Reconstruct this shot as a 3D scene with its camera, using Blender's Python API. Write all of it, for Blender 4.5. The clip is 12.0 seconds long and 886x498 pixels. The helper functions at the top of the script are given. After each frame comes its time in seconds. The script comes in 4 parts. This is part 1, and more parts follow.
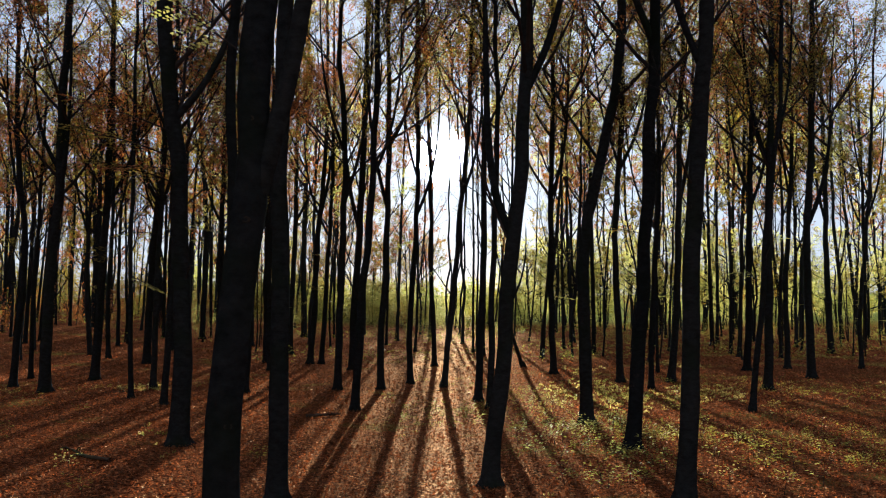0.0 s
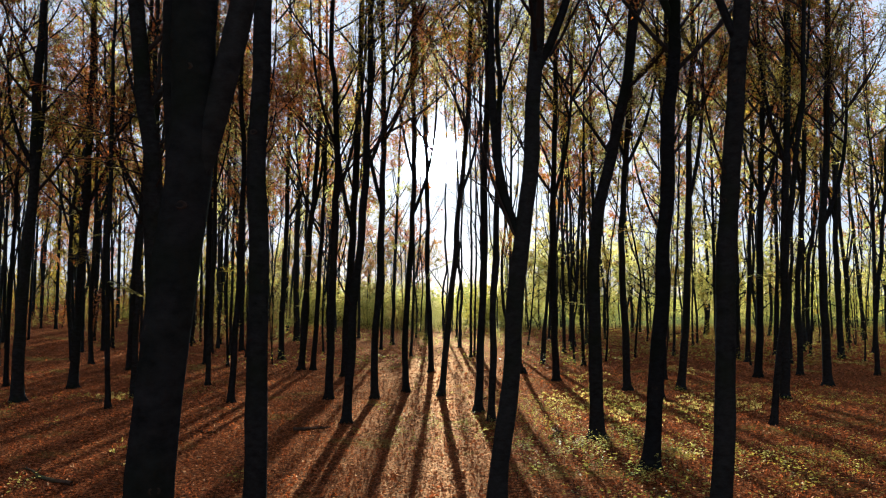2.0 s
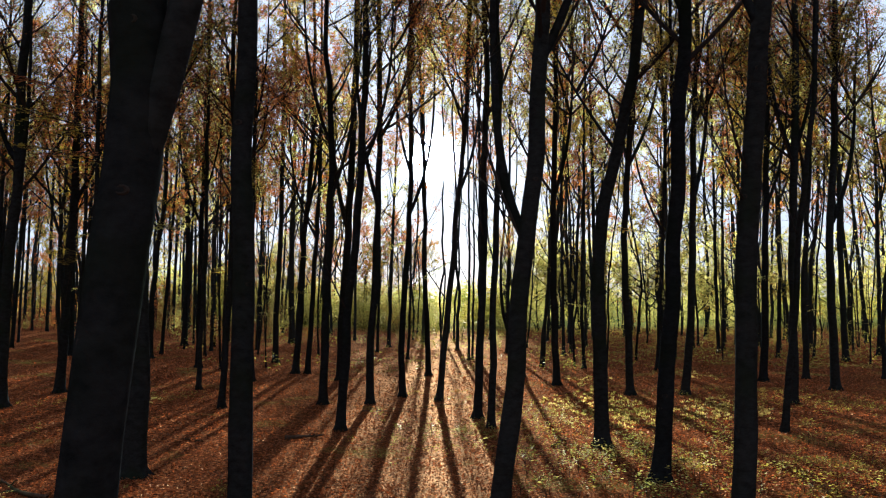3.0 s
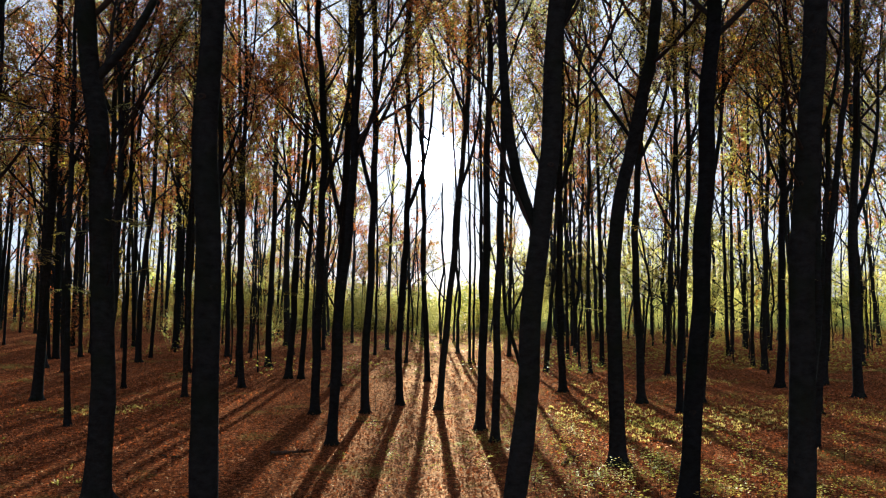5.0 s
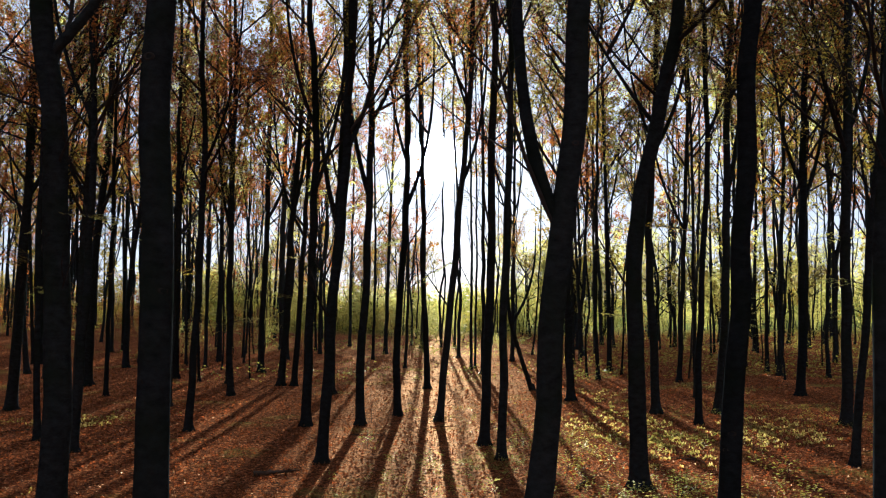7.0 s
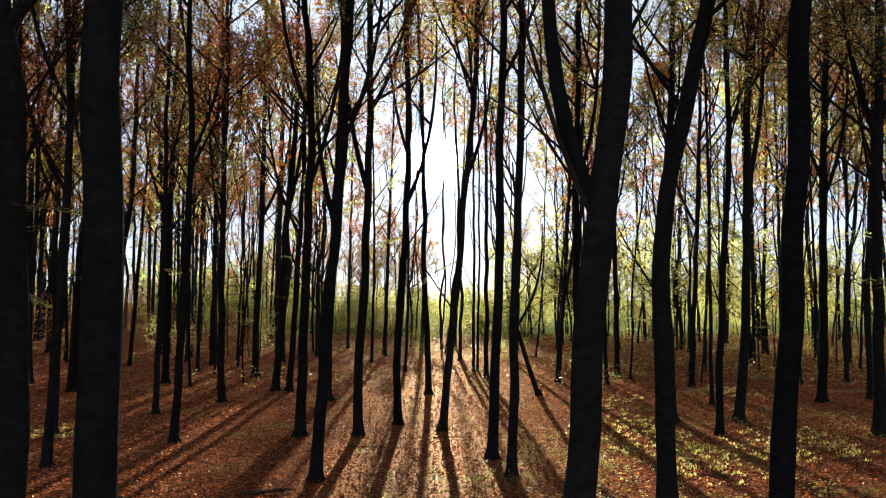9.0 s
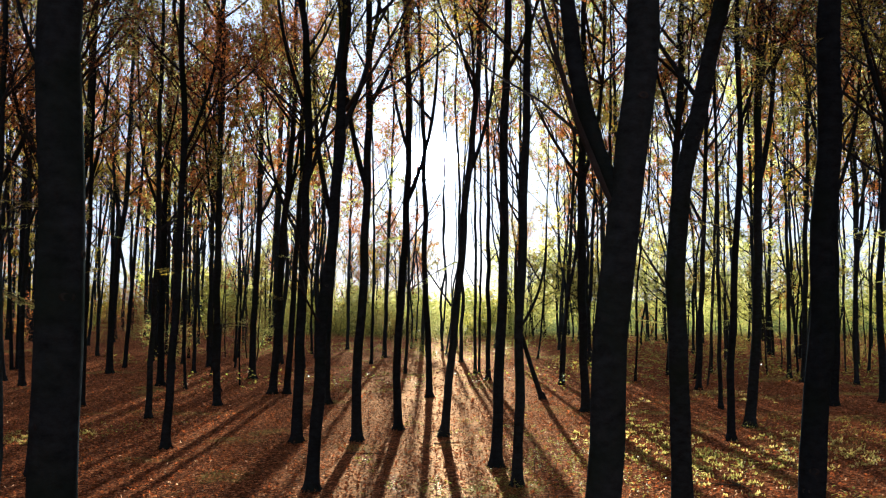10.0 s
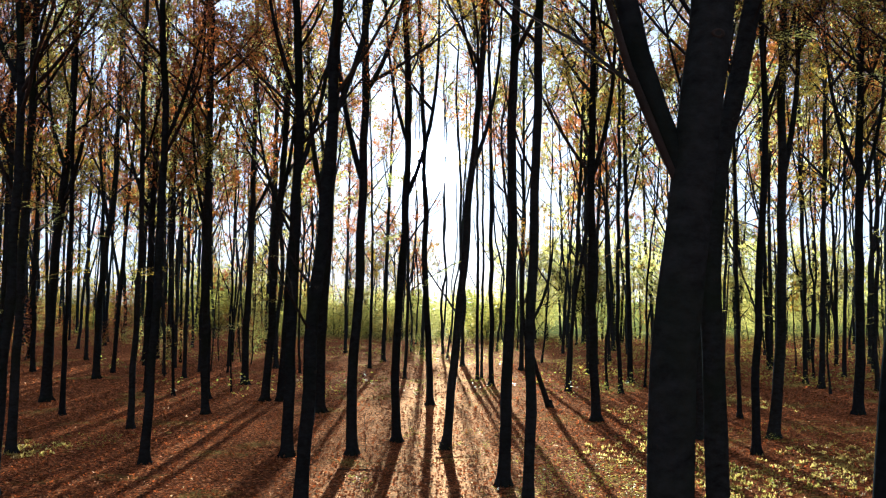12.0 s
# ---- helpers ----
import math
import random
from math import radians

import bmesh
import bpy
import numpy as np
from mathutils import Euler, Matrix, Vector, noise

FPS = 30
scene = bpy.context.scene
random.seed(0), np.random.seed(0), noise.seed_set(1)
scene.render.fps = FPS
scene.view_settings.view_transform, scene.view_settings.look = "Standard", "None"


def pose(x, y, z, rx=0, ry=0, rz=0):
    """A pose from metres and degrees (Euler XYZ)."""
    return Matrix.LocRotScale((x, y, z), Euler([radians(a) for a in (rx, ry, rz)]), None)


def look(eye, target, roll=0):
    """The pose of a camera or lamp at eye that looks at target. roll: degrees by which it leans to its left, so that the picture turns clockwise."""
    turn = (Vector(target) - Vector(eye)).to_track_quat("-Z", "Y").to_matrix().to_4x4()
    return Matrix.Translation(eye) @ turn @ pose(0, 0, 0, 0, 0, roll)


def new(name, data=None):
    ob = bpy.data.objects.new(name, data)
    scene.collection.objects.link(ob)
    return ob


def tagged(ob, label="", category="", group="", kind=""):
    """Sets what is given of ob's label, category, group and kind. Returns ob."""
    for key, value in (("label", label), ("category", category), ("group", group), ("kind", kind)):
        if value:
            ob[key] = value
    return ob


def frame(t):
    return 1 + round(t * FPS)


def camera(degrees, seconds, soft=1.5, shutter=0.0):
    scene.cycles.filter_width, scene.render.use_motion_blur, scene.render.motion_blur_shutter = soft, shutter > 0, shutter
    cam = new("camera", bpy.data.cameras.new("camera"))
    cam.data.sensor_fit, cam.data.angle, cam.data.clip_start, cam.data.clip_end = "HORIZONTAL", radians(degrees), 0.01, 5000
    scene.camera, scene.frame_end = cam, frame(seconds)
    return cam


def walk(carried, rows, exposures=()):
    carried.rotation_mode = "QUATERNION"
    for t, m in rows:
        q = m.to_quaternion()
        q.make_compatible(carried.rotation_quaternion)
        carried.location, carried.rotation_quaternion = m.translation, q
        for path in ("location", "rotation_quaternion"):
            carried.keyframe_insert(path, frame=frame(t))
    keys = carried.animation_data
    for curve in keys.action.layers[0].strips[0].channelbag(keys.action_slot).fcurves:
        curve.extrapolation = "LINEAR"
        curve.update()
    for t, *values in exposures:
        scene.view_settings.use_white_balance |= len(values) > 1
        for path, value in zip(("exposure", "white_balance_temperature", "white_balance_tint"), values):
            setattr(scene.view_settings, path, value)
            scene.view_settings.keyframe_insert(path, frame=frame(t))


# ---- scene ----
cam = camera(55.6, 12.0, soft=1.2)
PATH = [
    (0, (-0.001, -0.426, 3.575), (0.003, 1.571, 3.684), -0.3),
    (1.5, (-0.058, 0.896, 3.622), (-0.044, 2.893, 3.736), -0.3),
    (2.5, (-0.084, 1.812, 3.66), (-0.068, 3.809, 3.772), -0.3),
    (3, (-0.096, 2.271, 3.669), (-0.074, 4.267, 3.785), -0.3),
    (5, (-0.083, 4.113, 3.732), (-0.06, 6.11, 3.849), -0.3),
    (5.5, (-0.067, 4.571, 3.744), (-0.048, 6.568, 3.861), -0.3),
    (6, (-0.057, 5.041, 3.755), (-0.039, 7.037, 3.874), -0.3),
    (7, (-0.09, 6.024, 3.777), (-0.067, 8.02, 3.898), -0.3),
    (9, (-0.211, 7.677, 3.825), (-0.185, 9.673, 3.946), -0.3),
    (9.5, (-0.227, 8.086, 3.835), (-0.203, 10.082, 3.957), -0.3),
    (10.5, (-0.248, 8.913, 3.848), (-0.221, 10.909, 3.97), -0.3),
    (12, (-0.273, 10.207, 3.866), (-0.247, 12.202, 3.992), -0.3),
]
walk(cam, [(t, look(eye, aim, roll)) for t, eye, aim, roll in PATH],
     exposures=[(0.0, 1.98, 5200, 3), (3.0, 2.22, 5200, 3), (7.0, 2.2, 5150, 4), (9.5, 2.36, 5050, 3), (12.0, 2.62, 4850, 1)])

# ---- light ----
SUN_UP = 9.4          # degrees over the horizon, straight ahead along +y
world = bpy.data.worlds.new("autumn_sky")
scene.world = world
world.use_nodes = True
wn, wl = world.node_tree.nodes, world.node_tree.links
wn.clear()
sky = wn.new("ShaderNodeTexSky")
sky.sky_type = 'NISHITA'
sky.sun_disc = False
sky.sun_elevation = radians(SUN_UP)
sky.sun_rotation = 0.0
sky.altitude = 100
sky.air_density = 1.0
sky.dust_density = 0.8
sky.ozone_density = 3.0
wb = wn.new("ShaderNodeBackground")
wb.inputs[1].default_value = 0.003
# the bright ring of hazy air round the sun
co = wn.new("ShaderNodeTexCoord")
dot = wn.new("ShaderNodeVectorMath")
dot.operation = 'DOT_PRODUCT'
dot.inputs[1].default_value = (0.0, math.cos(radians(SUN_UP)), math.sin(radians(SUN_UP)))
wl.new(co.outputs["Generated"], dot.inputs[0])
near = wn.new("ShaderNodeMath")
near.operation = 'POWER'
near.use_clamp = True
near.inputs[1].default_value = 9000.0
wl.new(dot.outputs["Value"], near.inputs[0])
wide = wn.new("ShaderNodeMath")
wide.operation = 'POWER'
wide.use_clamp = True
wide.inputs[1].default_value = 45.0
wl.new(dot.outputs["Value"], wide.inputs[0])
add = wn.new("ShaderNodeMath")
add.operation = 'MULTIPLY_ADD'
add.inputs[1].default_value = 93.75
wl.new(near.outputs[0], add.inputs[0])
dim = wn.new("ShaderNodeMath")
dim.operation = 'MULTIPLY'
dim.inputs[1].default_value = 0.05
wl.new(wide.outputs[0], dim.inputs[0])
wl.new(dim.outputs[0], add.inputs[2])
ring = wn.new("ShaderNodeBackground")
ring.inputs[0].default_value = (1.0, 0.96, 0.97, 1)
wl.new(add.outputs[0], ring.inputs[1])
both = wn.new("ShaderNodeAddShader")
wl.new(sky.outputs[0], wb.inputs[0])
wl.new(wb.outputs[0], both.inputs[0])
wl.new(ring.outputs[0], both.inputs[1])
wo = wn.new("ShaderNodeOutputWorld")
veil = wn.new("ShaderNodeBackground")     # thin white autumn haze over the whole sky
veil.inputs[0].default_value = (0.98, 0.93, 0.95, 1)
veil.inputs[1].default_value = 0.19
hazy = wn.new("ShaderNodeAddShader")
wl.new(both.outputs[0], hazy.inputs[0])
wl.new(veil.outputs[0], hazy.inputs[1])
wl.new(hazy.outputs[0], wo.inputs[0])

sun = new("sun", bpy.data.lights.new("sun", 'SUN'))
sun.data.energy = 5.0
sun.data.angle = radians(0.53)
sun.data.color = (1.0, 0.86, 0.66)
sun.matrix_world = look((0, 80 * math.cos(radians(SUN_UP)), 80 * math.sin(radians(SUN_UP))), (0, 0, 0))

# ---- materials ----


def nodes_of(name):
    m = bpy.data.materials.new(name)
    m.use_nodes = True
    n, l = m.node_tree.nodes, m.node_tree.links
    n.clear()
    out = n.new("ShaderNodeOutputMaterial")
    return m, n, l, out


def ramp(n, l, fac, stops):
    r = n.new("ShaderNodeValToRGB")
    e = r.color_ramp.elements
    while len(e) < len(stops):
        e.new(0.5)
    for k, (p, c) in zip(e, stops):
        k.position, k.color = p, (*c, 1)
    l.new(fac, r.inputs[0])
    return r.outputs[0]


def noise_tex(n, l, scale, detail=4.0, rough=0.6, vec=None):
    t = n.new("ShaderNodeTexNoise")
    t.inputs["Scale"].default_value = scale
    t.inputs["Detail"].default_value = detail
    t.inputs["Roughness"].default_value = rough
    if vec:
        l.new(vec, t.inputs["Vector"])
    return t.outputs["Fac"]


def mix(n, l, fac, a, b, kind='MIX'):
    m = n.new("ShaderNodeMix")
    m.data_type, m.blend_type = 'RGBA', kind
    for k, v in ((0, fac), (6, a), (7, b)):
        if isinstance(v, (int, float)):
            m.inputs[k].default_value = v
        elif isinstance(v, tuple):
            m.inputs[k].default_value = (*v, 1)
        else:
            l.new(v, m.inputs[k])
    return m.outputs[2]


def bump(n, l, height, strength, distance):
    b = n.new("ShaderNodeBump")
    b.inputs["Strength"].default_value = strength
    b.inputs["Distance"].default_value = distance
    l.new(height, b.inputs["Height"])
    return b.outputs[0]


def bark_material(name, dark, light, moss):
    m, n, l, out = nodes_of(name)
    p = n.new("ShaderNodeBsdfPrincipled")
    co = n.new("ShaderNodeTexCoord")
    st = n.new("ShaderNodeMapping")
    st.inputs["Scale"].default_value = (1.0, 1.0, 1.7)
    l.new(co.outputs["Object"], st.inputs[0])
    fine = noise_tex(n, l, 6.0, 8.0, 0.72, st.outputs[0])
    broad = noise_tex(n, l, 0.9, 3.0, 0.55, co.outputs["Object"])
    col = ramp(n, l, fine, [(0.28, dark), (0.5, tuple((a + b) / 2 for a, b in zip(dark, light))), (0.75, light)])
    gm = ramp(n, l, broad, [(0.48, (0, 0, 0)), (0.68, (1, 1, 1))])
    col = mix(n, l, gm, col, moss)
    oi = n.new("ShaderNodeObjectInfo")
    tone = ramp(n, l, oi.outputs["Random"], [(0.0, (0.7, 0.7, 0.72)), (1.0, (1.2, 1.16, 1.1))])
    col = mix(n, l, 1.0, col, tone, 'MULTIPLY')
    l.new(col, p.inputs["Base Color"])
    p.inputs["Roughness"].default_value = 0.82
    p.inputs["Specular IOR Level"].default_value = 0.0
    l.new(bump(n, l, fine, 0.35, 0.02), p.inputs["Normal"])
    l.new(p.outputs[0], out.inputs[0])
    return m


def waxed(n, l, shader, share, rough, normal=None):
    """The golden sheen of dry, waxy leaves over a matt shader."""
    g = n.new("ShaderNodeBsdfGlossy")
    g.inputs["Color"].default_value = (1.0, 0.66, 0.36, 1)
    g.inputs["Roughness"].default_value = rough
    if normal:
        l.new(normal, g.inputs["Normal"])
    x = n.new("ShaderNodeMixShader")
    x.inputs[0].default_value = share
    l.new(shader, x.inputs[1])
    l.new(g.outputs[0], x.inputs[2])
    return x.outputs[0]


def leaf_material(name, stops, through_light, glow=0.5, gloss=0.25, vary=0.55, wax=0.0):
    m, n, l, out = nodes_of(name)
    geo = n.new("ShaderNodeNewGeometry")
    patch = noise_tex(n, l, 0.22, 2.0, 0.5, geo.outputs["Position"])
    add = n.new("ShaderNodeMath")
    add.operation = 'MULTIPLY_ADD'
    add.inputs[1].default_value = vary
    l.new(geo.outputs["Random Per Island"], add.inputs[0])
    sub = n.new("ShaderNodeMath")
    sub.operation = 'MULTIPLY_ADD'
    sub.inputs[1].default_value = 2.6 - 2 * vary
    sub.inputs[2].default_value = 0.05 - vary
    l.new(patch, sub.inputs[0])
    l.new(sub.outputs[0], add.inputs[2])
    col = ramp(n, l, add.outputs[0], stops)
    d = n.new("ShaderNodeBsdfPrincipled")
    d.inputs["Roughness"].default_value = 0.5
    d.inputs["Specular IOR Level"].default_value = gloss
    l.new(col, d.inputs["Base Color"])
    t = n.new("ShaderNodeBsdfTranslucent")
    l.new(mix(n, l, 1.0, col, through_light, 'MULTIPLY'), t.inputs[0])
    mx = n.new("ShaderNodeMixShader")
    mx.inputs[0].default_value = glow
    l.new(d.outputs[0], mx.inputs[1])
    l.new(t.outputs[0], mx.inputs[2])
    l.new(waxed(n, l, mx.outputs[0], wax, 0.48) if wax else mx.outputs[0], out.inputs[0])
    return m


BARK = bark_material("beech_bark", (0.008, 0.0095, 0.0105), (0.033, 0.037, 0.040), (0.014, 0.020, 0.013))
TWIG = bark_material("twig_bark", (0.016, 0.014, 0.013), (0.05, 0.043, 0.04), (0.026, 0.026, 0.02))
DEADWOOD = bark_material("dead_wood", (0.03, 0.022, 0.016), (0.11, 0.08, 0.06), (0.05, 0.06, 0.03))
LEAF_BROWN = leaf_material("brown_leaves", [(0.1, (0.10, 0.036, 0.016)), (0.45, (0.22, 0.085, 0.028)), (0.8, (0.33, 0.14, 0.035)), (1.0, (0.27, 0.17, 0.04))], (1.4, 1.12, 0.75), 0.5, 0.1)
LEAF_OLIVE = leaf_material("olive_leaves", [(0.1, (0.075, 0.07, 0.022)), (0.45, (0.15, 0.125, 0.03)), (0.8, (0.27, 0.2, 0.035)), (1.0, (0.28, 0.13, 0.03))], (1.4, 1.25, 0.7), 0.55, 0.1)
LEAF_YELLOW = leaf_material("yellow_green_leaves", [(0.1, (0.19, 0.21, 0.06)), (0.5, (0.36, 0.34, 0.10)), (0.8, (0.50, 0.41, 0.13)), (1.0, (0.34, 0.33, 0.10))], (1.42, 1.4, 1.1), 0.68, 0.06)
LEAF_GREEN = leaf_material("green_leaves", [(0.1, (0.10, 0.125, 0.032)), (0.5, (0.22, 0.205, 0.05)), (0.8, (0.36, 0.29, 0.06)), (1.0, (0.38, 0.29, 0.065))], (1.5, 1.5, 0.95), 0.62, 0.06)
STRAW = leaf_material("dry_grass", [(0.1, (0.12, 0.12, 0.03)), (0.5, (0.27, 0.22, 0.07)), (0.8, (0.4, 0.32, 0.13)), (1.0, (0.34, 0.22, 0.07))], (1.5, 1.4, 1.0), 0.6, 0.05)
LITTER = leaf_material("fallen_leaves", [(0.05, (0.055, 0.017, 0.007)), (0.4, (0.205, 0.057, 0.019)), (0.72, (0.42, 0.15, 0.046)), (1.0, (0.66, 0.42, 0.16))], (1.5, 1.2, 0.75), 0.52, 0.0, 0.9, 0.058)


def ground_material():
    m, n, l, out = nodes_of("leaf_covered_soil")
    p = n.new("ShaderNodeBsdfPrincipled")
    geo = n.new("ShaderNodeNewGeometry")
    vor = n.new("ShaderNodeTexVoronoi")
    vor.inputs["Scale"].default_value = 17.0
    l.new(geo.outputs["Position"], vor.inputs["Vector"])
    sep = n.new("ShaderNodeSeparateColor")
    l.new(vor.outputs["Color"], sep.inputs[0])
    col = ramp(n, l, sep.outputs[0], [(0.0, (0.014, 0.005, 0.003)), (0.35, (0.066, 0.019, 0.008)), (0.7, (0.195, 0.057, 0.02)), (1.0, (0.44, 0.17, 0.058))])
    fine = noise_tex(n, l, 30.0, 5.0, 0.7, geo.outputs["Position"])
    col = mix(n, l, ramp(n, l, fine, [(0.35, (0, 0, 0)), (0.65, (0.45, 0.45, 0.45))]), col, (0.04, 0.014, 0.008))
    broad = noise_tex(n, l, 0.3, 4.0, 0.6, geo.outputs["Position"])
    sp = n.new("ShaderNodeSeparateXYZ")
    l.new(geo.outputs["Position"], sp.inputs[0])
    lush = n.new("ShaderNodeMapRange")
    lush.inputs["From Min"].default_value = -1.0
    lush.inputs["From Max"].default_value = 4.0
    lush.inputs["To Max"].default_value = 0.035
    l.new(sp.outputs["X"], lush.inputs["Value"])
    grown = n.new("ShaderNodeMath")
    l.new(broad, grown.inputs[0])
    l.new(lush.outputs[0], grown.inputs[1])
    green = ramp(n, l, grown.outputs[0], [(0.58, (0, 0, 0)), (0.72, (0.7, 0.7, 0.7))])
    blades = noise_tex(n, l, 22.0, 4.0, 0.75, geo.outputs["Position"])
    gcol = ramp(n, l, blades, [(0.3, (0.06, 0.05, 0.014)), (0.55, (0.2, 0.19, 0.04)), (0.8, (0.36, 0.31, 0.08))])
    col = mix(n, l, green, col, gcol)
    edge = n.new("ShaderNodeMapRange")
    edge.inputs["From Min"].default_value = 92.0
    edge.inputs["From Max"].default_value = 112.0
    l.new(sp.outputs["Y"], edge.inputs["Value"])
    meadow = ramp(n, l, noise_tex(n, l, 0.05, 5.0, 0.7, geo.outputs["Position"]), [(0.3, (0.10, 0.14, 0.035)), (0.7, (0.2, 0.22, 0.07))])
    open_side = n.new("ShaderNodeMapRange")
    open_side.inputs["From Min"].default_value = -30.0
    open_side.inputs["From Max"].default_value = -14.0
    l.new(sp.outputs["X"], open_side.inputs["Value"])
    both_sides = n.new("ShaderNodeMath")
    both_sides.operation = 'MULTIPLY'
    l.new(edge.outputs[0], both_sides.inputs[0])
    l.new(open_side.outputs[0], both_sides.inputs[1])
    col = mix(n, l, both_sides.outputs[0], col, meadow)
    l.new(col, p.inputs["Base Color"])
    p.inputs["Roughness"].default_value = 0.8
    p.inputs["Specular IOR Level"].default_value = 0.0
    rough = bump(n, l, sep.outputs[1], 1.0, 0.14)
    l.new(rough, p.inputs["Normal"])
    l.new(waxed(n, l, p.outputs[0], 0.017, 0.55, rough), out.inputs[0])
    return m


GROUND = ground_material()

# ---- ground ----


def lie(x, y):
    """Height of the forest floor."""
    near = noise.noise((x * 0.11, y * 0.11, 3.1)) * 0.10 + noise.noise((x * 0.5, y * 0.5, 8.2)) * 0.03
    rise = max(0.0, -x - 4.0) * 0.045 * min(1.0, max(0.0, (y - 36.0) / 34.0))
    return near * 0.9 + min(rise, 2.4)


def spaced(near_step, lo, hi, far):
    v = list(np.arange(lo, hi + 1e-6, near_step))
    step, a, b = near_step, v[0], v[-1]
    out_lo, out_hi = [], []
    while b < far:
        step *= 1.35
        a, b = a - step, b + step
        out_lo.append(a)
        out_hi.append(b)
    return out_lo[::-1] + v + out_hi


def mesh_of(name, verts, faces, mat, smooth=True):
    me = bpy.data.meshes.new(name)
    me.from_pydata(verts, [], faces)
    me.materials.append(mat)
    if smooth:
        me.polygons.foreach_set("use_smooth", [True] * len(me.polygons))
    me.update()
    return me


gx, gy = spaced(0.45, -34, 34, 2500), spaced(0.45, 6, 74, 2500)
verts = [(x, y, lie(x, y) if abs(x) < 400 and abs(y) < 400 else 0.0) for y in gy for x in gx]
w = len(gx)
faces = [(j * w + i, j * w + i + 1, (j + 1) * w + i + 1, (j + 1) * w + i) for j in range(len(gy) - 1) for i in range(w - 1)]
tagged(new("ground", mesh_of("ground", verts, faces, GROUND)), "forest floor of brown fallen leaves with green mossy patches", "ground", kind="structure")

# ---- trees ----


class Shape:
    """Vertices and faces of one mesh in the making."""

    def __init__(self):
        self.v, self.f = [], []

    def tube(self, pts, radii, sides, lump=0.0, closed=True, root=None):
        base = len(self.v)
        if root is not None:
            self.f.append((base, base + 1, root))
        for k, (p, r) in enumerate(zip(pts, radii)):
            a = pts[min(k + 1, len(pts) - 1)] - pts[max(k - 1, 0)]
            a.normalize()
            u = a.cross(Vector((0.31, 0.95, 0.02))).normalized()
            q = a.cross(u)
            for s in range(sides):
                g = 2 * math.pi * s / sides
                rr = r * (1 + (lump * noise.noise((p.x * 3 + 2.2 * math.cos(g), p.y * 3 + 2.2 * math.sin(g), p.z * 1.4)) if lump else 0))
                self.v.append(tuple(p + u * (rr * math.cos(g)) + q * (rr * math.sin(g))))
        for k in range(len(pts) - 1):
            for s in range(sides):
                t = (s + 1) % sides
                i = base + k * sides
                self.f.append((i + s, i + t, i + sides + t, i + sides + s))
        if not closed:
            return
        self.v.append(tuple(pts[-1]))
        tip, i = len(self.v) - 1, base + (len(pts) - 1) * sides
        for s in range(sides):
            self.f.append((i + s, i + (s + 1) % sides, tip))

    def leaf(self, p, way, up, size, fold=0.25):
        side = way.cross(up).normalized()
        n = side.cross(way)
        b = len(self.v)
        self.v += [tuple(p), tuple(p + way * size * 0.5 + side * size * 0.33 + n * size * fold * 0.4), tuple(p + way * size), tuple(p + way * size * 0.5 - side * size * 0.33 + n * size * fold * 0.4)]
        self.f += [(b, b + 1, b + 2), (b, b + 2, b + 3)]

    def leaflet(self, p, way, up, size):
        side = way.cross(up).normalized() * size * 0.42
        b = len(self.v)
        self.v += [tuple(p + side), tuple(p - side * 0.8 + way * size * 0.25), tuple(p + way * size)]
        self.f.append((b, b + 1, b + 2))

    def mesh(self, name, mat, smooth=True):
        return mesh_of(name, self.v, self.f, mat, smooth)


def rand_unit(rng):
    z, a = rng.uniform(-1, 1), rng.uniform(0, 2 * math.pi)
    c = math.sqrt(1 - z * z)
    return Vector((c * math.cos(a), c * math.sin(a), z))


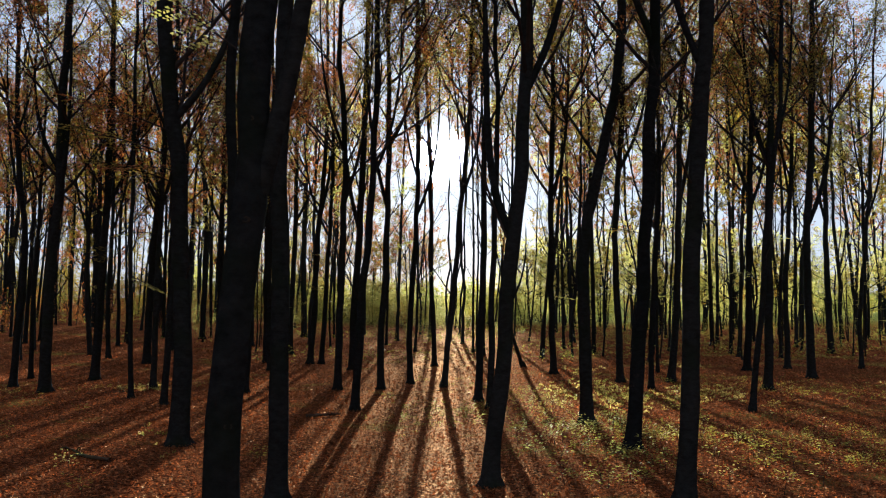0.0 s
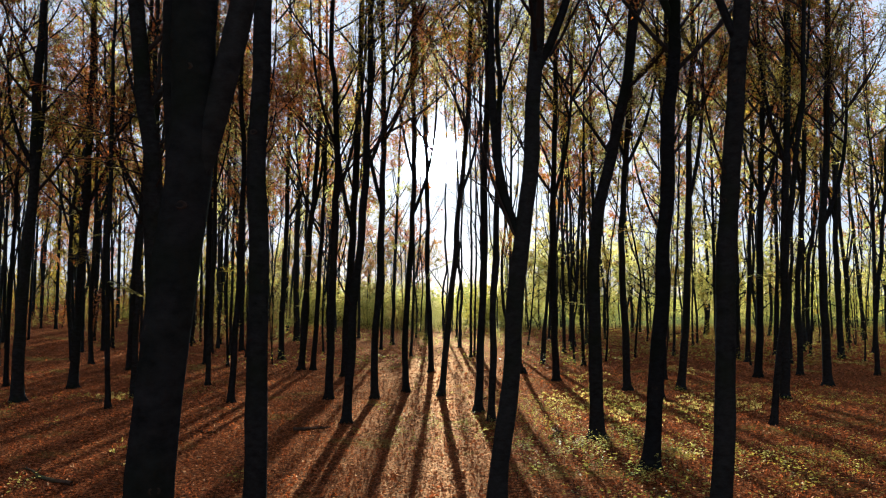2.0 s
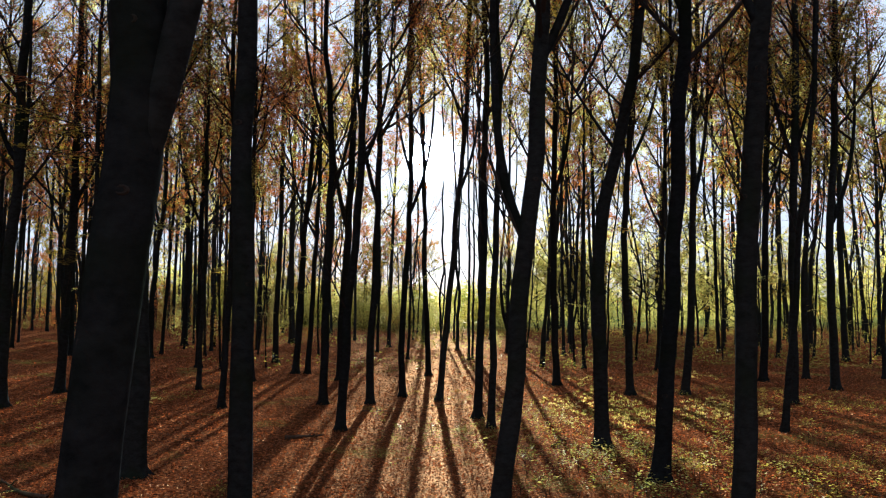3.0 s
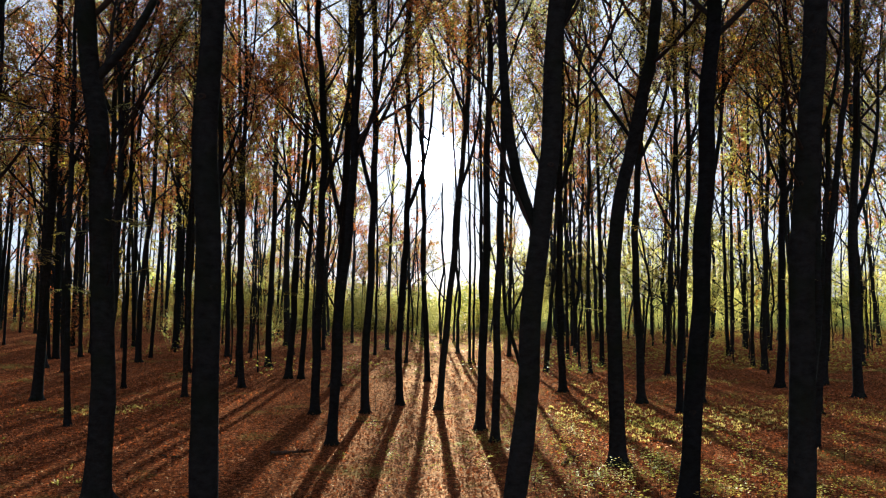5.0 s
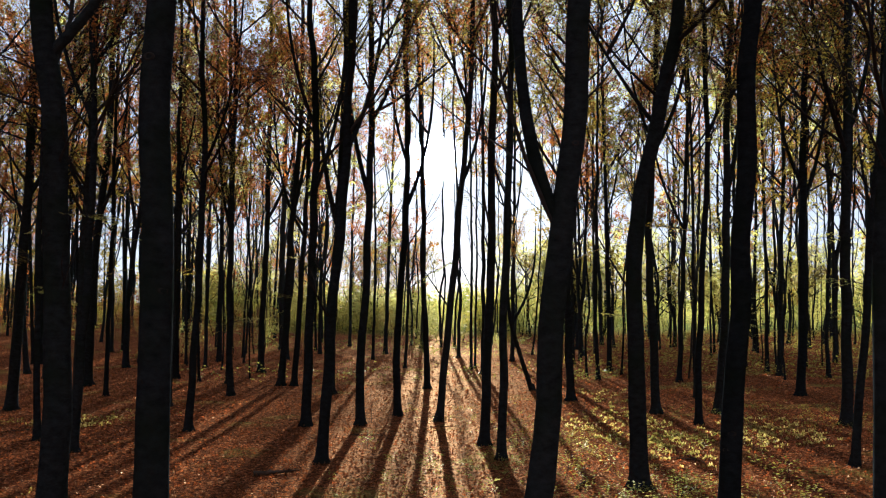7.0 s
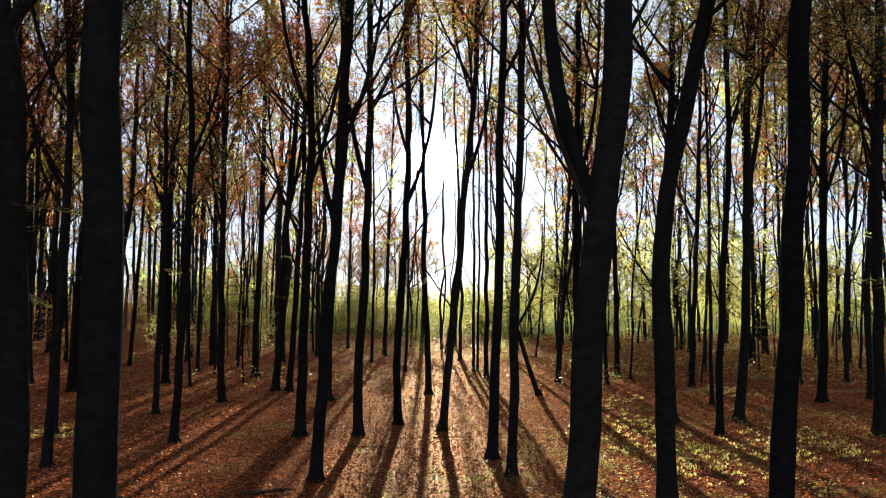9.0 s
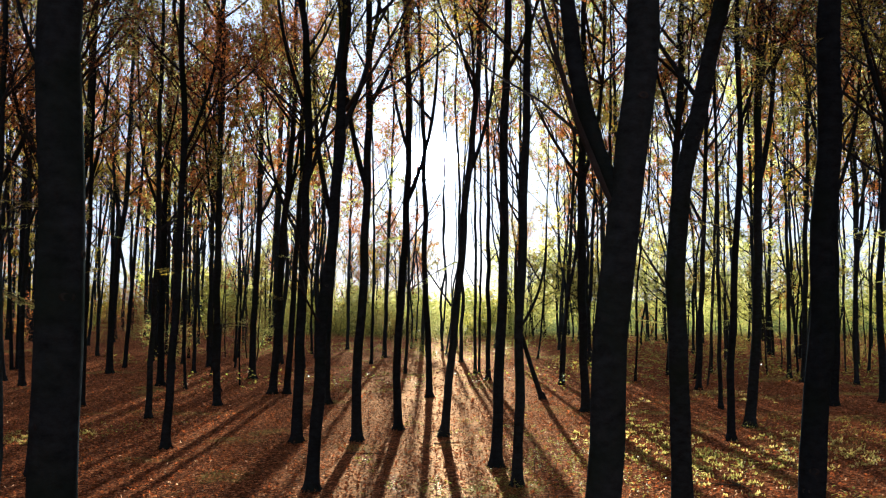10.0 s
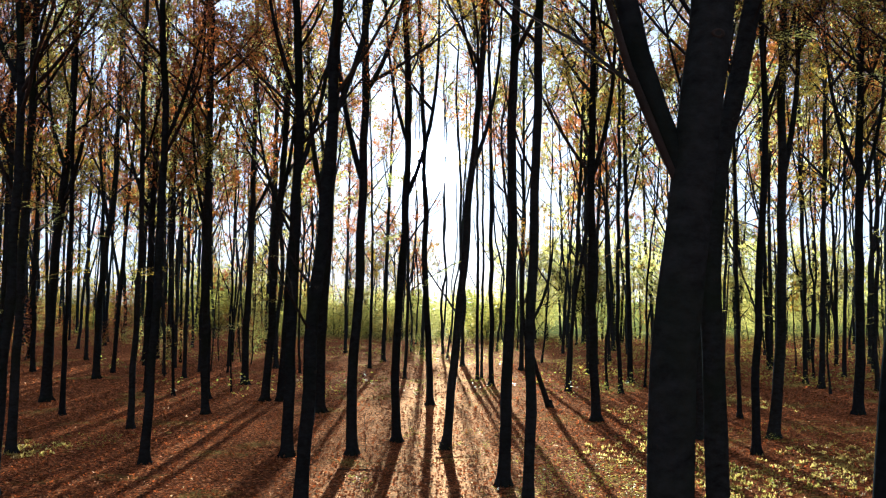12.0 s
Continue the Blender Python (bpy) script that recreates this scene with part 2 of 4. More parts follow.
def limb_meshes(seed, subs, twigs, leaves, leaf_size, fine=True, spread=0.75):
    """One limb, 1 long, leaving its trunk along +x and rising: wood, and the leaves on it."""
    rng = random.Random(seed)
    wood, green = Shape(), Shape()
    n = 7 if fine else 4
    p, pts = Vector((0, 0, 0)), []
    ang = radians(rng.uniform(42, 55))
    turn = rng.uniform(-0.3, 0.3)
    for k in range(n + 1):
        pts.append(p.copy())
        ang *= 0.93 if fine else 0.88
        turn += rng.uniform(-0.25, 0.25)
        p += Vector((math.sin(ang) * math.cos(turn), math.sin(ang) * math.sin(turn), math.cos(ang))) / n
    wood.tube(pts, [0.0105 * (1 - 0.85 * k / n) for k in range(n + 1)], 5 if fine else 4)

    def along(line, u):
        k = min(int(u * (len(line) - 1)), len(line) - 2)
        f = u * (len(line) - 1) - k
        return line[k].lerp(line[k + 1], f), (line[k + 1] - line[k]).normalized()

    ends = []
    for s in range(subs):
        u = 0.22 + 0.75 * (s + rng.random() * 0.7) / subs
        q, d = along(pts, u)
        out = (d + rand_unit(rng) * spread + Vector((0, 0, 0.1))).normalized()
        length = (0.42 * (1 - u) + 0.16) * rng.uniform(0.7, 1.25)
        line = [q]
        m = 4 if fine else 2
        for k in range(m):
            out = (out + rand_unit(rng) * 0.26 + Vector((0, 0, 0.04))).normalized()
            line.append(line[-1] + out * length / m)
        r0 = 0.0105 * (1 - 0.85 * u) * 0.6
        wood.tube(line, [r0 * (1 - 0.8 * k / m) for k in range(m + 1)], 3)
        ends.append((line, length))
    ends.append((pts[n // 2:], 0.35))
    for line, length in ends:
        for tw in range(twigs):
            u = 0.25 + 0.75 * (tw + rng.random()) / twigs
            q, d = along(line, min(u, 0.999))
            out = (d * 0.7 + rand_unit(rng) * 0.9).normalized()
            tl = rng.uniform(0.07, 0.17)
            mid = q + out * tl * 0.5
            out2 = (out + rand_unit(rng) * 0.35).normalized()
            end = mid + out2 * tl * 0.5
            if fine:
                wood.tube([q, end], [0.0019, 0.0006], 3, 0.0, False)
            else:
                b, w = len(wood.v), out.cross(Vector((0.3, 0.2, 0.93))).normalized() * 0.0022
                wood.v += [tuple(q - w), tuple(q + w), tuple(end)]
                wood.f.append((b, b + 1, b + 2))
            for lf in range(leaves):
                g = rng.random() ** 0.7
                at = q.lerp(end, g)
                way = (out2 * 0.5 + rand_unit(rng)).normalized()
                green.leaflet(at + rand_unit(rng) * 0.035, way, (Vector((0, 0, 1)) + rand_unit(rng) * 0.8).normalized(), leaf_size * rng.uniform(0.7, 1.3))
    return wood, green


def spray_meshes(seed, twigs, leaves, leaf_size):
    """A low, flat, nearly level branch with leaves in layers, 1 long."""
    rng = random.Random(seed)
    wood, green = Shape(), Shape()
    pts, p, d = [], Vector((0, 0, 0)), Vector((1, 0, 0.25))
    for k in range(7):
        pts.append(p.copy())
        d = (d + Vector((0, rng.uniform(-0.2, 0.2), rng.uniform(-0.14, 0.06)))).normalized()
        p += d / 6
    wood.tube(pts, [0.008 * (1 - 0.85 * k / 6) for k in range(7)], 4)
    for tw in range(twigs):
        u = 0.2 + 0.8 * (tw + rng.random()) / twigs
        k = min(int(u * 6), 5)
        q = pts[k].lerp(pts[k + 1], u * 6 - k)
        side = 1 if tw % 2 else -1
        out = Vector((0.75, side * rng.uniform(0.5, 1.0), rng.uniform(-0.12, 0.1))).normalized()
        tl = 0.42 * (1.1 - u) + 0.08
        end = q + out * tl
        wood.tube([q, q.lerp(end, 0.5) + Vector((0, 0, 0.012)), end], [0.003, 0.002, 0.001], 3, root=4 * k)
        for lf in range(leaves):
            g = 0.15 + 0.85 * lf / leaves
            at = q.lerp(end, g)
            way = (out + Vector((0, (1 if lf % 2 else -1) * 0.8, rng.uniform(-0.35, 0.1)))).normalized()
            green.leaf(at, way, (Vector((0, 0, 1)) + rand_unit(rng) * 0.3).normalized(), leaf_size * rng.uniform(0.7, 1.2))
    return wood, green


LEAF_KINDS = {"brown": LEAF_BROWN, "olive": LEAF_OLIVE, "yellow": LEAF_YELLOW}


RAW = {}


def kit(maker, count, *args):
    made = []
    for k in range(count):
        wood, green = maker(100 * count + k, *args)
        RAW[maker, count, k] = (wood, green)
        made.append((wood.mesh("limb", TWIG), {c: green.mesh("foliage", m, False) for c, m in LEAF_KINDS.items()}))
    return made


BOUGHS = kit(limb_meshes, 8, 8, 7, 15, 0.0162)
BOUGHS_BARE = kit(limb_meshes, 4, 7, 4, 2, 0.018)
BOUGHS_BARE_FAR = kit(limb_meshes, 3, 5, 2, 3, 0.03, False)
BOUGHS_FAR = kit(limb_meshes, 6, 5, 3, 22, 0.030, False)
BOUGHS_EDGE = kit(limb_meshes, 9, 5, 3, 11, 0.043, False)
BOUGHS_SHADE = kit(limb_meshes, 7, 4, 3, 14, 0.1, False)
SPRAYS = kit(spray_meshes, 5, 16, 10, 0.038)


def curve_at(knots, h):
    """Smooth way through the knots (height, sideways)."""
    if h <= knots[0][0]:
        return knots[0][1]
    for k in range(len(knots) - 1):
        (h0, d0), (h1, d1) = knots[k], knots[k + 1]
        if h <= h1:
            t = (h - h0) / (h1 - h0)
            m0 = (d1 - knots[k - 1][1]) / (h1 - knots[k - 1][0]) if k else (d1 - d0) / (h1 - h0)
            m1 = (knots[k + 2][1] - d0) / (knots[k + 2][0] - h0) if k + 2 < len(knots) else (d1 - d0) / (h1 - h0)
            g = h1 - h0
            return (2 * t**3 - 3 * t * t + 1) * d0 + (t**3 - 2 * t * t + t) * g * m0 + (3 * t * t - 2 * t**3) * d1 + (t**3 - t * t) * g * m1
    return knots[-1][1]


TREES = []


def part(name, me, parent, m=None, label=""):
    ob = new(name, me)
    ob.parent = parent
    if m is not None:
        ob.matrix_local = m
    return tagged(ob, label)


def beech(x, y, r, sway, forks=(), tall=None, first=None, leaf=None, limbs=None, low=None, far=False, scars=None, sprays=()):
    """A beech: foot, radius at breast height, sideways bend by height, and forks (height, reach sideways, reach in depth, length, share of the radius)."""
    rng = random.Random(int(x * 977 + y * 131 + 5000))
    tree = new("beech_tree")
    tree.location = (x, y, lie(x, y) - 0.03)
    tall = tall or min(27.0, 13.0 + 55 * r + rng.uniform(-1, 2.5))
    lean = (sway[-1][1] - sway[0][1]) / max(1.0, sway[-1][0] - sway[0][0]) if len(sway) > 1 else 0.0
    top = sway[-1]
    tall = max(tall, top[0] + 2.5)
    knots = [(0.0, 0.0)] + list(sway) + [(tall, top[1] + 0.4 * lean * (tall - top[0]) + rng.uniform(-0.3, 0.3))]
    ph, amp = rng.uniform(0, 6), rng.uniform(0.03, 0.09)

    def at(h):
        g = min(h / 2.0, 1.0)
        if far:
            return Vector((curve_at(knots, h) + 0.22 * g * noise.noise((h * 0.33, ph, x)) + 0.1 * g * noise.noise((h * 0.9, ph, x)), amp * g * math.sin(h * 0.55 + ph), h))
        return Vector((curve_at(knots, h) + 0.012 * g * math.sin(h * 2.3 + ph) + 0.05 * g * noise.noise((h * 0.8, ph, x)), amp * g * math.sin(h * 0.55 + ph), h))

    def thick(h):
        return r * (0.99 - 0.68 * (h / tall) ** 1.15) + r * 0.55 * math.exp(-h / 0.16) + r * 0.1 * math.exp(-h / 0.8)

    hs = [0, 0.08, 0.18, 0.32, 0.55, 0.9] + list(np.arange(1.4, tall, 0.42 if not far else 0.9)) + [tall]
    s = Shape()
    s.tube([at(float(h)) for h in hs], [max(thick(h), 0.012) for h in hs], 18 if y < 28 and not far else (9 if not far else 6), 0.09)
    if not far:
        for k in range(5):
            a = 2 * math.pi * (k + rng.random() * 0.6) / 5
            d = Vector((math.cos(a), math.sin(a), 0))
            s.tube([d * r * 0.5 + Vector((0, 0, 0.3)), d * r * 1.25 + Vector((0, 0, 0.08)), d * r * 2.0 + Vector((0, 0, -0.04))], [r * 0.42, r * 0.34, r * 0.12], 6)
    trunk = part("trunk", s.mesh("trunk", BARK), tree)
    if not far and y < 30 and r > 0.1:
        for h, a in scars or [(rng.uniform(1.2, 7.5), rng.uniform(150, 390)) for k in range(4)]:
            k = Shape()
            d = Vector((math.cos(radians(a)), math.sin(radians(a)), 0))
            q, w = at(h) + d * thick(h) * 0.93, rng.uniform(0.25, 0.45) * r
            e = Vector((-d.y, d.x, 0))
            for j, (rad, lift) in enumerate(((1.0, -0.25), (0.85, 0.12), (0.55, 0.16), (0.3, 0.02), (0.0, -0.05))):
                for s in range(10):
                    g = 2 * math.pi * s / 10
                    k.v.append(tuple(q + e * (w * rad * math.cos(g)) + Vector((0, 0, w * 0.7 * rad * math.sin(g))) + d * (w * lift)))
                    if j:
                        i, t = (j - 1) * 10, (s + 1) % 10
                        k.f.append((i + s, i + t, i + 10 + t, i + 10 + s))
            part("branch_scar", k.mesh("branch_scar", TWIG), tree)
    if not forks and not far and 18 < y < 58 and r > 0.095 and not (low == 0 and first):
        own = random.Random(int(x * 557 + y * 71 + 900))
        side = own.choice((-1, 1))
        forks = [(own.uniform(6.2, 9.5), side * own.uniform(0.5, 1.5), own.uniform(-0.5, 0.5), own.uniform(5.0, 8.0), own.uniform(0.5, 0.7))]
        if own.random() < 0.5:
            forks.append((own.uniform(8.0, 11.0), -side * own.uniform(0.5, 1.3), own.uniform(-0.5, 0.5), own.uniform(4.0, 6.5), own.uniform(0.45, 0.65)))
    tips = []
    for fh, dx, dy, length, share, *crook in forks:
        b = Shape()
        q, line = at(fh), []
        r0 = thick(fh) * share
        us = [(k / 13) ** 1.7 for k in range(14)]
        for u in us:
            bow = 1 - (1 - u) ** (crook[0] if crook else 2.8)
            line.append(q + Vector((dx * bow, dy * bow, length * u - 0.15 * (1 - u))))
        b.tube(line, [max(r0 * (1.05 - 0.7 * u), 0.012) for u in us], 9, 0.1)
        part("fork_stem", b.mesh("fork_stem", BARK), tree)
        tips += line[8:]
    slim = r < 0.11
    count = limbs if limbs is not None else (7 if far else (8 if slim else (15 if x < -3 else (13 if x < 4 else (22 if y < 45 else 17)))))
    h0 = first or (rng.uniform(7.5, 10.0) - (2.0 if x < -3 else 0.0) if not far else rng.uniform(12.0, 16.0) - (6.0 if x < -9 else (5.5 if x < -1 else (5.5 if x > 9 else -1.0))))
    stock = BOUGHS_EDGE if far else (BOUGHS_FAR if y > 42 else BOUGHS)
    for k in range(count):
        h = h0 + (tall - 1.0 - h0) * (k + rng.random() * 0.8) / count
        q = at(h) if not (tips and k % 3 == 2) else rng.choice(tips)
        length = (2.2 + 0.12 * (tall - h) + rng.uniform(0, 1.8)) * (0.8 if slim else (1.15 if x > 4 else 1.0))
        turn = rng.uniform(0, 360)
        tilt = rng.uniform(-14, 14)
        wood, leaves = rng.choice(stock)
        kind = leaf or rng.choices(("brown", "olive", "yellow"), (5, 4, 1) if x < 0 else (3, 5, 1.5))[0]
        limb = part("limb", wood, tree, Matrix.Translation(q) @ pose(0, 0, 0, 0, tilt, turn) @ Matrix.Scale(length, 4))
        part("foliage", leaves[kind], limb)
    # dense boughs above the view, added to shade the floor and trunks
    for k in range(9 if y < 34 and not slim and not far else 0):
        h = rng.uniform(15.5, max(tall, 19.0))
        wood, leaves = rng.choice(BOUGHS_SHADE)
        limb = part("limb", wood, tree, Matrix.Translation(at(min(h, tall - 0.3))) @ pose(0, 0, 0, 0, rng.uniform(0, 25), 72 * k + rng.uniform(0, 40)) @ Matrix.Scale(rng.uniform(4.5, 6.5), 4))
        part("foliage", leaves["brown"], limb)
    for k in range(0 if far or y < 12 else 2):
        h = rng.uniform(3.2, min(h0 + 1.5, 10.0))
        wood, leaves = rng.choice(BOUGHS_BARE_FAR if far or y > 42 else BOUGHS_BARE)
        part("bare_limb", wood, tree, Matrix.Translation(at(h)) @ pose(0, 0, 0, 0, rng.uniform(-22, 0), rng.uniform(0, 360)) @ Matrix.Scale(rng.uniform(1.6, 3.4), 4))
    for k in range(low if low is not None else (0 if far else rng.choice((0, 0, 1, 1)))):
        h = rng.uniform(2.6, 9.0)
        wood, leaves = rng.choice(SPRAYS)
        limb = part("low_branch", wood, tree, Matrix.Translation(at(h)) @ pose(0, 0, 0, rng.uniform(-25, 25), rng.uniform(-25, 22), rng.uniform(0, 360)) @ Matrix.Scale(rng.uniform(1.0, 2.3), 4))
        part("foliage", leaves[rng.choice(("olive", "yellow"))], limb)
    for h, turn, tilt, length, kind in sprays:
        wood, leaves = rng.choice(SPRAYS)
        limb = part("low_branch", wood, tree, Matrix.Translation(at(h)) @ pose(0, 0, 0, 0, tilt, turn) @ Matrix.Scale(length, 4))
        part("foliage", leaves[kind], limb)
    what = "forked beech, dark smooth trunk, sparse autumn leaves" if forks else (
        "slender young beech with thin dark stem and autumn leaves" if slim else
        ("tall leaning beech with dark grey trunk, brown autumn leaves" if abs(lean) > 0.07 else "tall straight beech with dark grey trunk, brown autumn leaves"))
    tagged(tree, what, "tree", "beech trees" if not far else "beeches at the wood's edge")
    TREES.append((x, y))
    return tree


beech(-1.75, 6.20, 0.148, [(2.3, 0.03), (3.2, 0.09), (3.9, 0.16), (4.6, 0.24), (5.2, 0.27), (6.0, 0.31)], forks=[(4.4, 0.62, -0.08, 5.0, 0.62)], first=7.5, scars=[(3.5, 235), (4.2, 275), (5.0, 268), (2.6, 300)])
beech(-1.84, 6.80, 0.052, [(2.5, 0.0), (4.3, 0.01), (5.5, 0.02), (6.8, 0.03)], low=0, first=8.5)
beech(4.12, 14.06, 0.162, [(1.2, 0.08), (2.4, 0.18), (3.4, 0.18), (4.3, 0.24), (5.7, 0.34), (6.9, 0.41), (8.2, 0.52)], forks=[(7.6, -0.8, 0.1, 5.0, 0.5)], low=0)
beech(-2.87, 14.37, 0.172, [(1.9, 0.01), (3.8, 0.02), (5.3, 0.01), (6.6, 0.03), (8.7, 0.10)], low=0)
beech(0.90, 15.46, 0.158, [(0.8, 0.04), (1.7, 0.17), (2.8, 0.27), (3.4, 0.31), (4.3, 0.41), (5.6, 0.58), (6.4, 0.64), (7.6, 0.73)], forks=[(4.7, -0.5, 0.1, 6.6, 0.58, 7.0), (7.6, 1.0, 0.1, 5.0, 0.6)], first=7.0, low=0)
beech(4.35, 19.05, 0.168, [(1.4, 0.13), (2.9, 0.26), (4.5, 0.35), (5.7, 0.43), (7.7, 0.56), (9.4, 0.70)], forks=[(9.6, -0.9, 0.0, 5.0, 0.7)], low=0, sprays=[(7.0, 215, 4, 1.0, "olive"), (7.4, 330, 0, 1.2, "olive"), (6.2, 190, 6, 0.7, "yellow")])
beech(-6.33, 19.96, 0.225, [(0.8, 0.05), (2.4, 0.07), (3.9, 0.02), (4.8, -0.01), (7.1, -0.12), (8.9, -0.35), (10.6, -0.43)], forks=[(8.0, 1.6, 0.2, 4.5, 0.5)], low=0, sprays=[(6.9, 205, -4, 2.8, "olive"), (6.3, 228, 0, 2.4, "olive"), (7.6, 190, -8, 2.6, "brown"), (6.6, 250, 4, 2.2, "brown"), (5.2, 335, 4, 1.2, "olive")])
beech(3.98, 22.90, 0.176, [(1.7, -0.02), (3.0, -0.03), (4.7, -0.01), (5.7, 0.13), (6.9, 0.36), (8.4, 0.75), (9.2, 0.92), (10.4, 1.07), (11.8, 1.19)], forks=[(7.4, -1.9, 0.1, 3.4, 0.3, 1.3)], low=0, sprays=[(3.4, 195, -4, 0.8, "yellow"), (8.6, 40, 0, 1.3, "olive"), (9.3, 300, 6, 1.5, "olive"), (7.9, 350, 2, 1.1, "yellow")])
beech(9.25, 24.83, 0.093, [(1.6, 0.18), (3.2, 0.41), (5.0, 0.51), (7.4, 0.78), (9.4, 1.05)])
beech(-2.70, 25.82, 0.128, [(1.9, 0.11), (3.9, 0.28), (5.7, 0.43), (7.5, 0.55), (10.2, 0.68)], forks=[(7.5, 0.9, 0.0, 5.0, 0.55)], low=0)
beech(1.50, 26.14, 0.104, [(2.2, 0.05), (4.1, 0.11), (5.4, 0.17), (8.2, 0.32), (11.0, 0.27)], first=8.0, low=0)
beech(-9.21, 27.62, 0.111, [(2.2, 0.14), (4.2, 0.25), (6.4, 0.30), (8.6, 0.36), (10.8, 0.29)], low=2)
beech(1.22, 28.28, 0.131, [(2.9, 0.14), (5.2, 0.22), (7.9, 0.26), (10.8, 0.38), (13.9, 0.33)], first=9.2, low=0)
beech(-10.94, 29.37, 0.092, [(2.9, -0.04), (5.3, -0.06), (8.1, -0.06), (12.2, -0.01)], low=2)
beech(12.12, 31.04, 0.163, [(2.8, 0.14), (5.2, 0.16), (9.3, 0.32), (12.5, 0.46)])
beech(7.97, 31.79, 0.108, [(1.9, 0.06), (5.4, 0.26), (7.7, 0.43)])
beech(-7.30, 31.03, 0.114, [(2.5, 0.14), (4.5, 0.23), (6.2, 0.29), (8.4, 0.39), (11.0, 0.29)])
beech(-14.85, 31.27, 0.212, [(2.8, 0.05), (5.3, 0.17), (7.7, 0.36), (10.5, 0.43), (13.4, 0.59), (14.9, 0.68)], limbs=19)
beech(-2.35, 32.18, 0.140, [(1.9, -0.02), (4.1, 0.14), (6.3, 0.25), (8.5, 0.30), (11.9, 0.33)], first=9.2)
beech(-3.99, 31.94, 0.149, [(2.7, 0.06), (5.4, 0.17), (8.5, 0.28), (11.1, 0.21), (12.8, 0.05)], low=0)
beech(-11.18, 32.35, 0.120, [(2.9, 0.10), (5.4, 0.13), (7.9, 0.28)], low=3)
beech(0.07, 32.92, 0.122, [(2.8, 0.29), (4.6, 0.48), (6.8, 0.69), (9.1, 0.93), (12.1, 1.13)], first=9.2)
beech(-17.01, 33.14, 0.143, [(2.0, 0.13), (5.5, 0.37), (8.7, 0.08), (11.0, -0.04), (13.3, -0.09), (15.7, -0.07)], limbs=19)
beech(-1.29, 34.04, 0.126, [(2.3, -0.04), (4.6, 0.13), (6.5, 0.28), (10.0, 0.34), (13.0, 0.31)], first=9.2)
beech(9.36, 34.11, 0.158, [(2.7, 0.24), (5.5, 0.39), (9.9, 0.55), (13.5, 0.74)])
beech(7.32, 34.21, 0.149, [(2.6, -0.09), (5.5, -0.14), (8.0, -0.00), (10.6, 0.19)])
beech(15.62, 35.24, 0.174, [(2.6, -0.07), (5.5, -0.08), (8.9, 0.20), (12.5, 0.33)])
beech(-14.92, 35.91, 0.189, [(2.8, 0.19), (4.9, 0.28), (7.4, 0.41), (11.6, 0.50), (15.2, 0.61)], low=3, limbs=19)
beech(-9.62, 36.58, 0.102, [(2.4, 0.06), (4.9, 0.20), (6.9, 0.25)])
beech(5.05, 37.76, 0.151, [(2.8, -0.07), (5.8, -0.08), (9.4, -0.01), (12.6, 0.11)])
beech(-18.05, 36.74, 0.102, [(3.2, 0.06), (5.7, 0.16), (9.2, 0.26), (12.4, 0.44)], limbs=12)
beech(9.78, 37.89, 0.076, [(2.6, 0.03), (4.8, 0.05), (6.6, 0.04)])
beech(14.20, 38.88, 0.168, [(2.6, 0.11), (5.7, 0.22), (10.7, 0.45)])
beech(19.65, 39.11, 0.108, [(2.5, 0.03), (5.7, 0.32), (9.5, 0.71)])
beech(16.34, 39.50, 0.134, [(3.1, 0.01), (6.8, 0.22), (10.9, 0.47)])
beech(-13.04, 39.61, 0.092, [(3.2, 0.06), (5.7, 0.12)])
beech(-4.29, 40.26, 0.199, [(2.5, 0.05), (4.5, 0.16), (6.5, 0.31), (9.5, 0.46)])
beech(-8.18, 39.83, 0.133, [(2.1, -0.07), (4.4, -0.05), (7.1, -0.03), (10.1, 0.02), (13.6, 0.10)])
beech(4.00, 41.24, 0.096, [(1.2, -0.41), (2.6, -0.80), (3.5, -0.93), (5.0, -0.99), (6.9, -0.83)], forks=[(2.9, 1.1, 0.0, 4.0, 0.8)], tall=8.5, limbs=4, first=4.0, low=0)
beech(-0.37, 42.19, 0.130, [(2.6, -0.07), (5.2, -0.18), (8.6, -0.16)], first=15.0, low=0)
beech(-6.29, 43.70, 0.134, [(3.2, 0.20), (6.2, 0.37), (10.4, 0.61)])
beech(-6.88, 43.69, 0.161, [(2.6, 0.20), (6.2, 0.37), (10.4, 0.74), (15.0, 0.88)])
beech(-15.20, 43.15, 0.199, [(3.1, 0.10), (7.3, 0.33), (10.6, 0.73), (14.1, 0.83)])
beech(11.07, 44.42, 0.117, [(3.0, 0.15), (6.1, 0.38)])
beech(-9.33, 44.30, 0.136, [(3.2, -0.02), (6.2, 0.02)])
beech(7.58, 45.45, 0.095, [(3.0, -0.08), (6.1, 0.00)])
beech(18.64, 45.97, 0.099, [(3.0, 0.03), (6.2, 0.19)])
beech(-10.88, 45.02, 0.063, [(3.2, -0.08), (6.0, -0.07)])
beech(5.55, 46.82, 0.088, [(2.2, 0.15), (4.6, 0.49), (6.6, 0.89)])
beech(16.73, 47.02, 0.131, [(6.2, 0.26), (9.8, 0.49)])
beech(5.66, 47.08, 0.102, [(3.1, 0.23), (6.3, 0.47)])
beech(-12.24, 45.97, 0.155, [(2.5, 0.00), (6.2, 0.06), (9.7, 0.15)])
beech(-18.24, 45.81, 0.126, [(3.1, -0.06), (6.2, 0.08), (10.5, 0.12)])
beech(17.05, 49.33, 0.106, [(6.4, 0.07), (10.1, 0.10)])
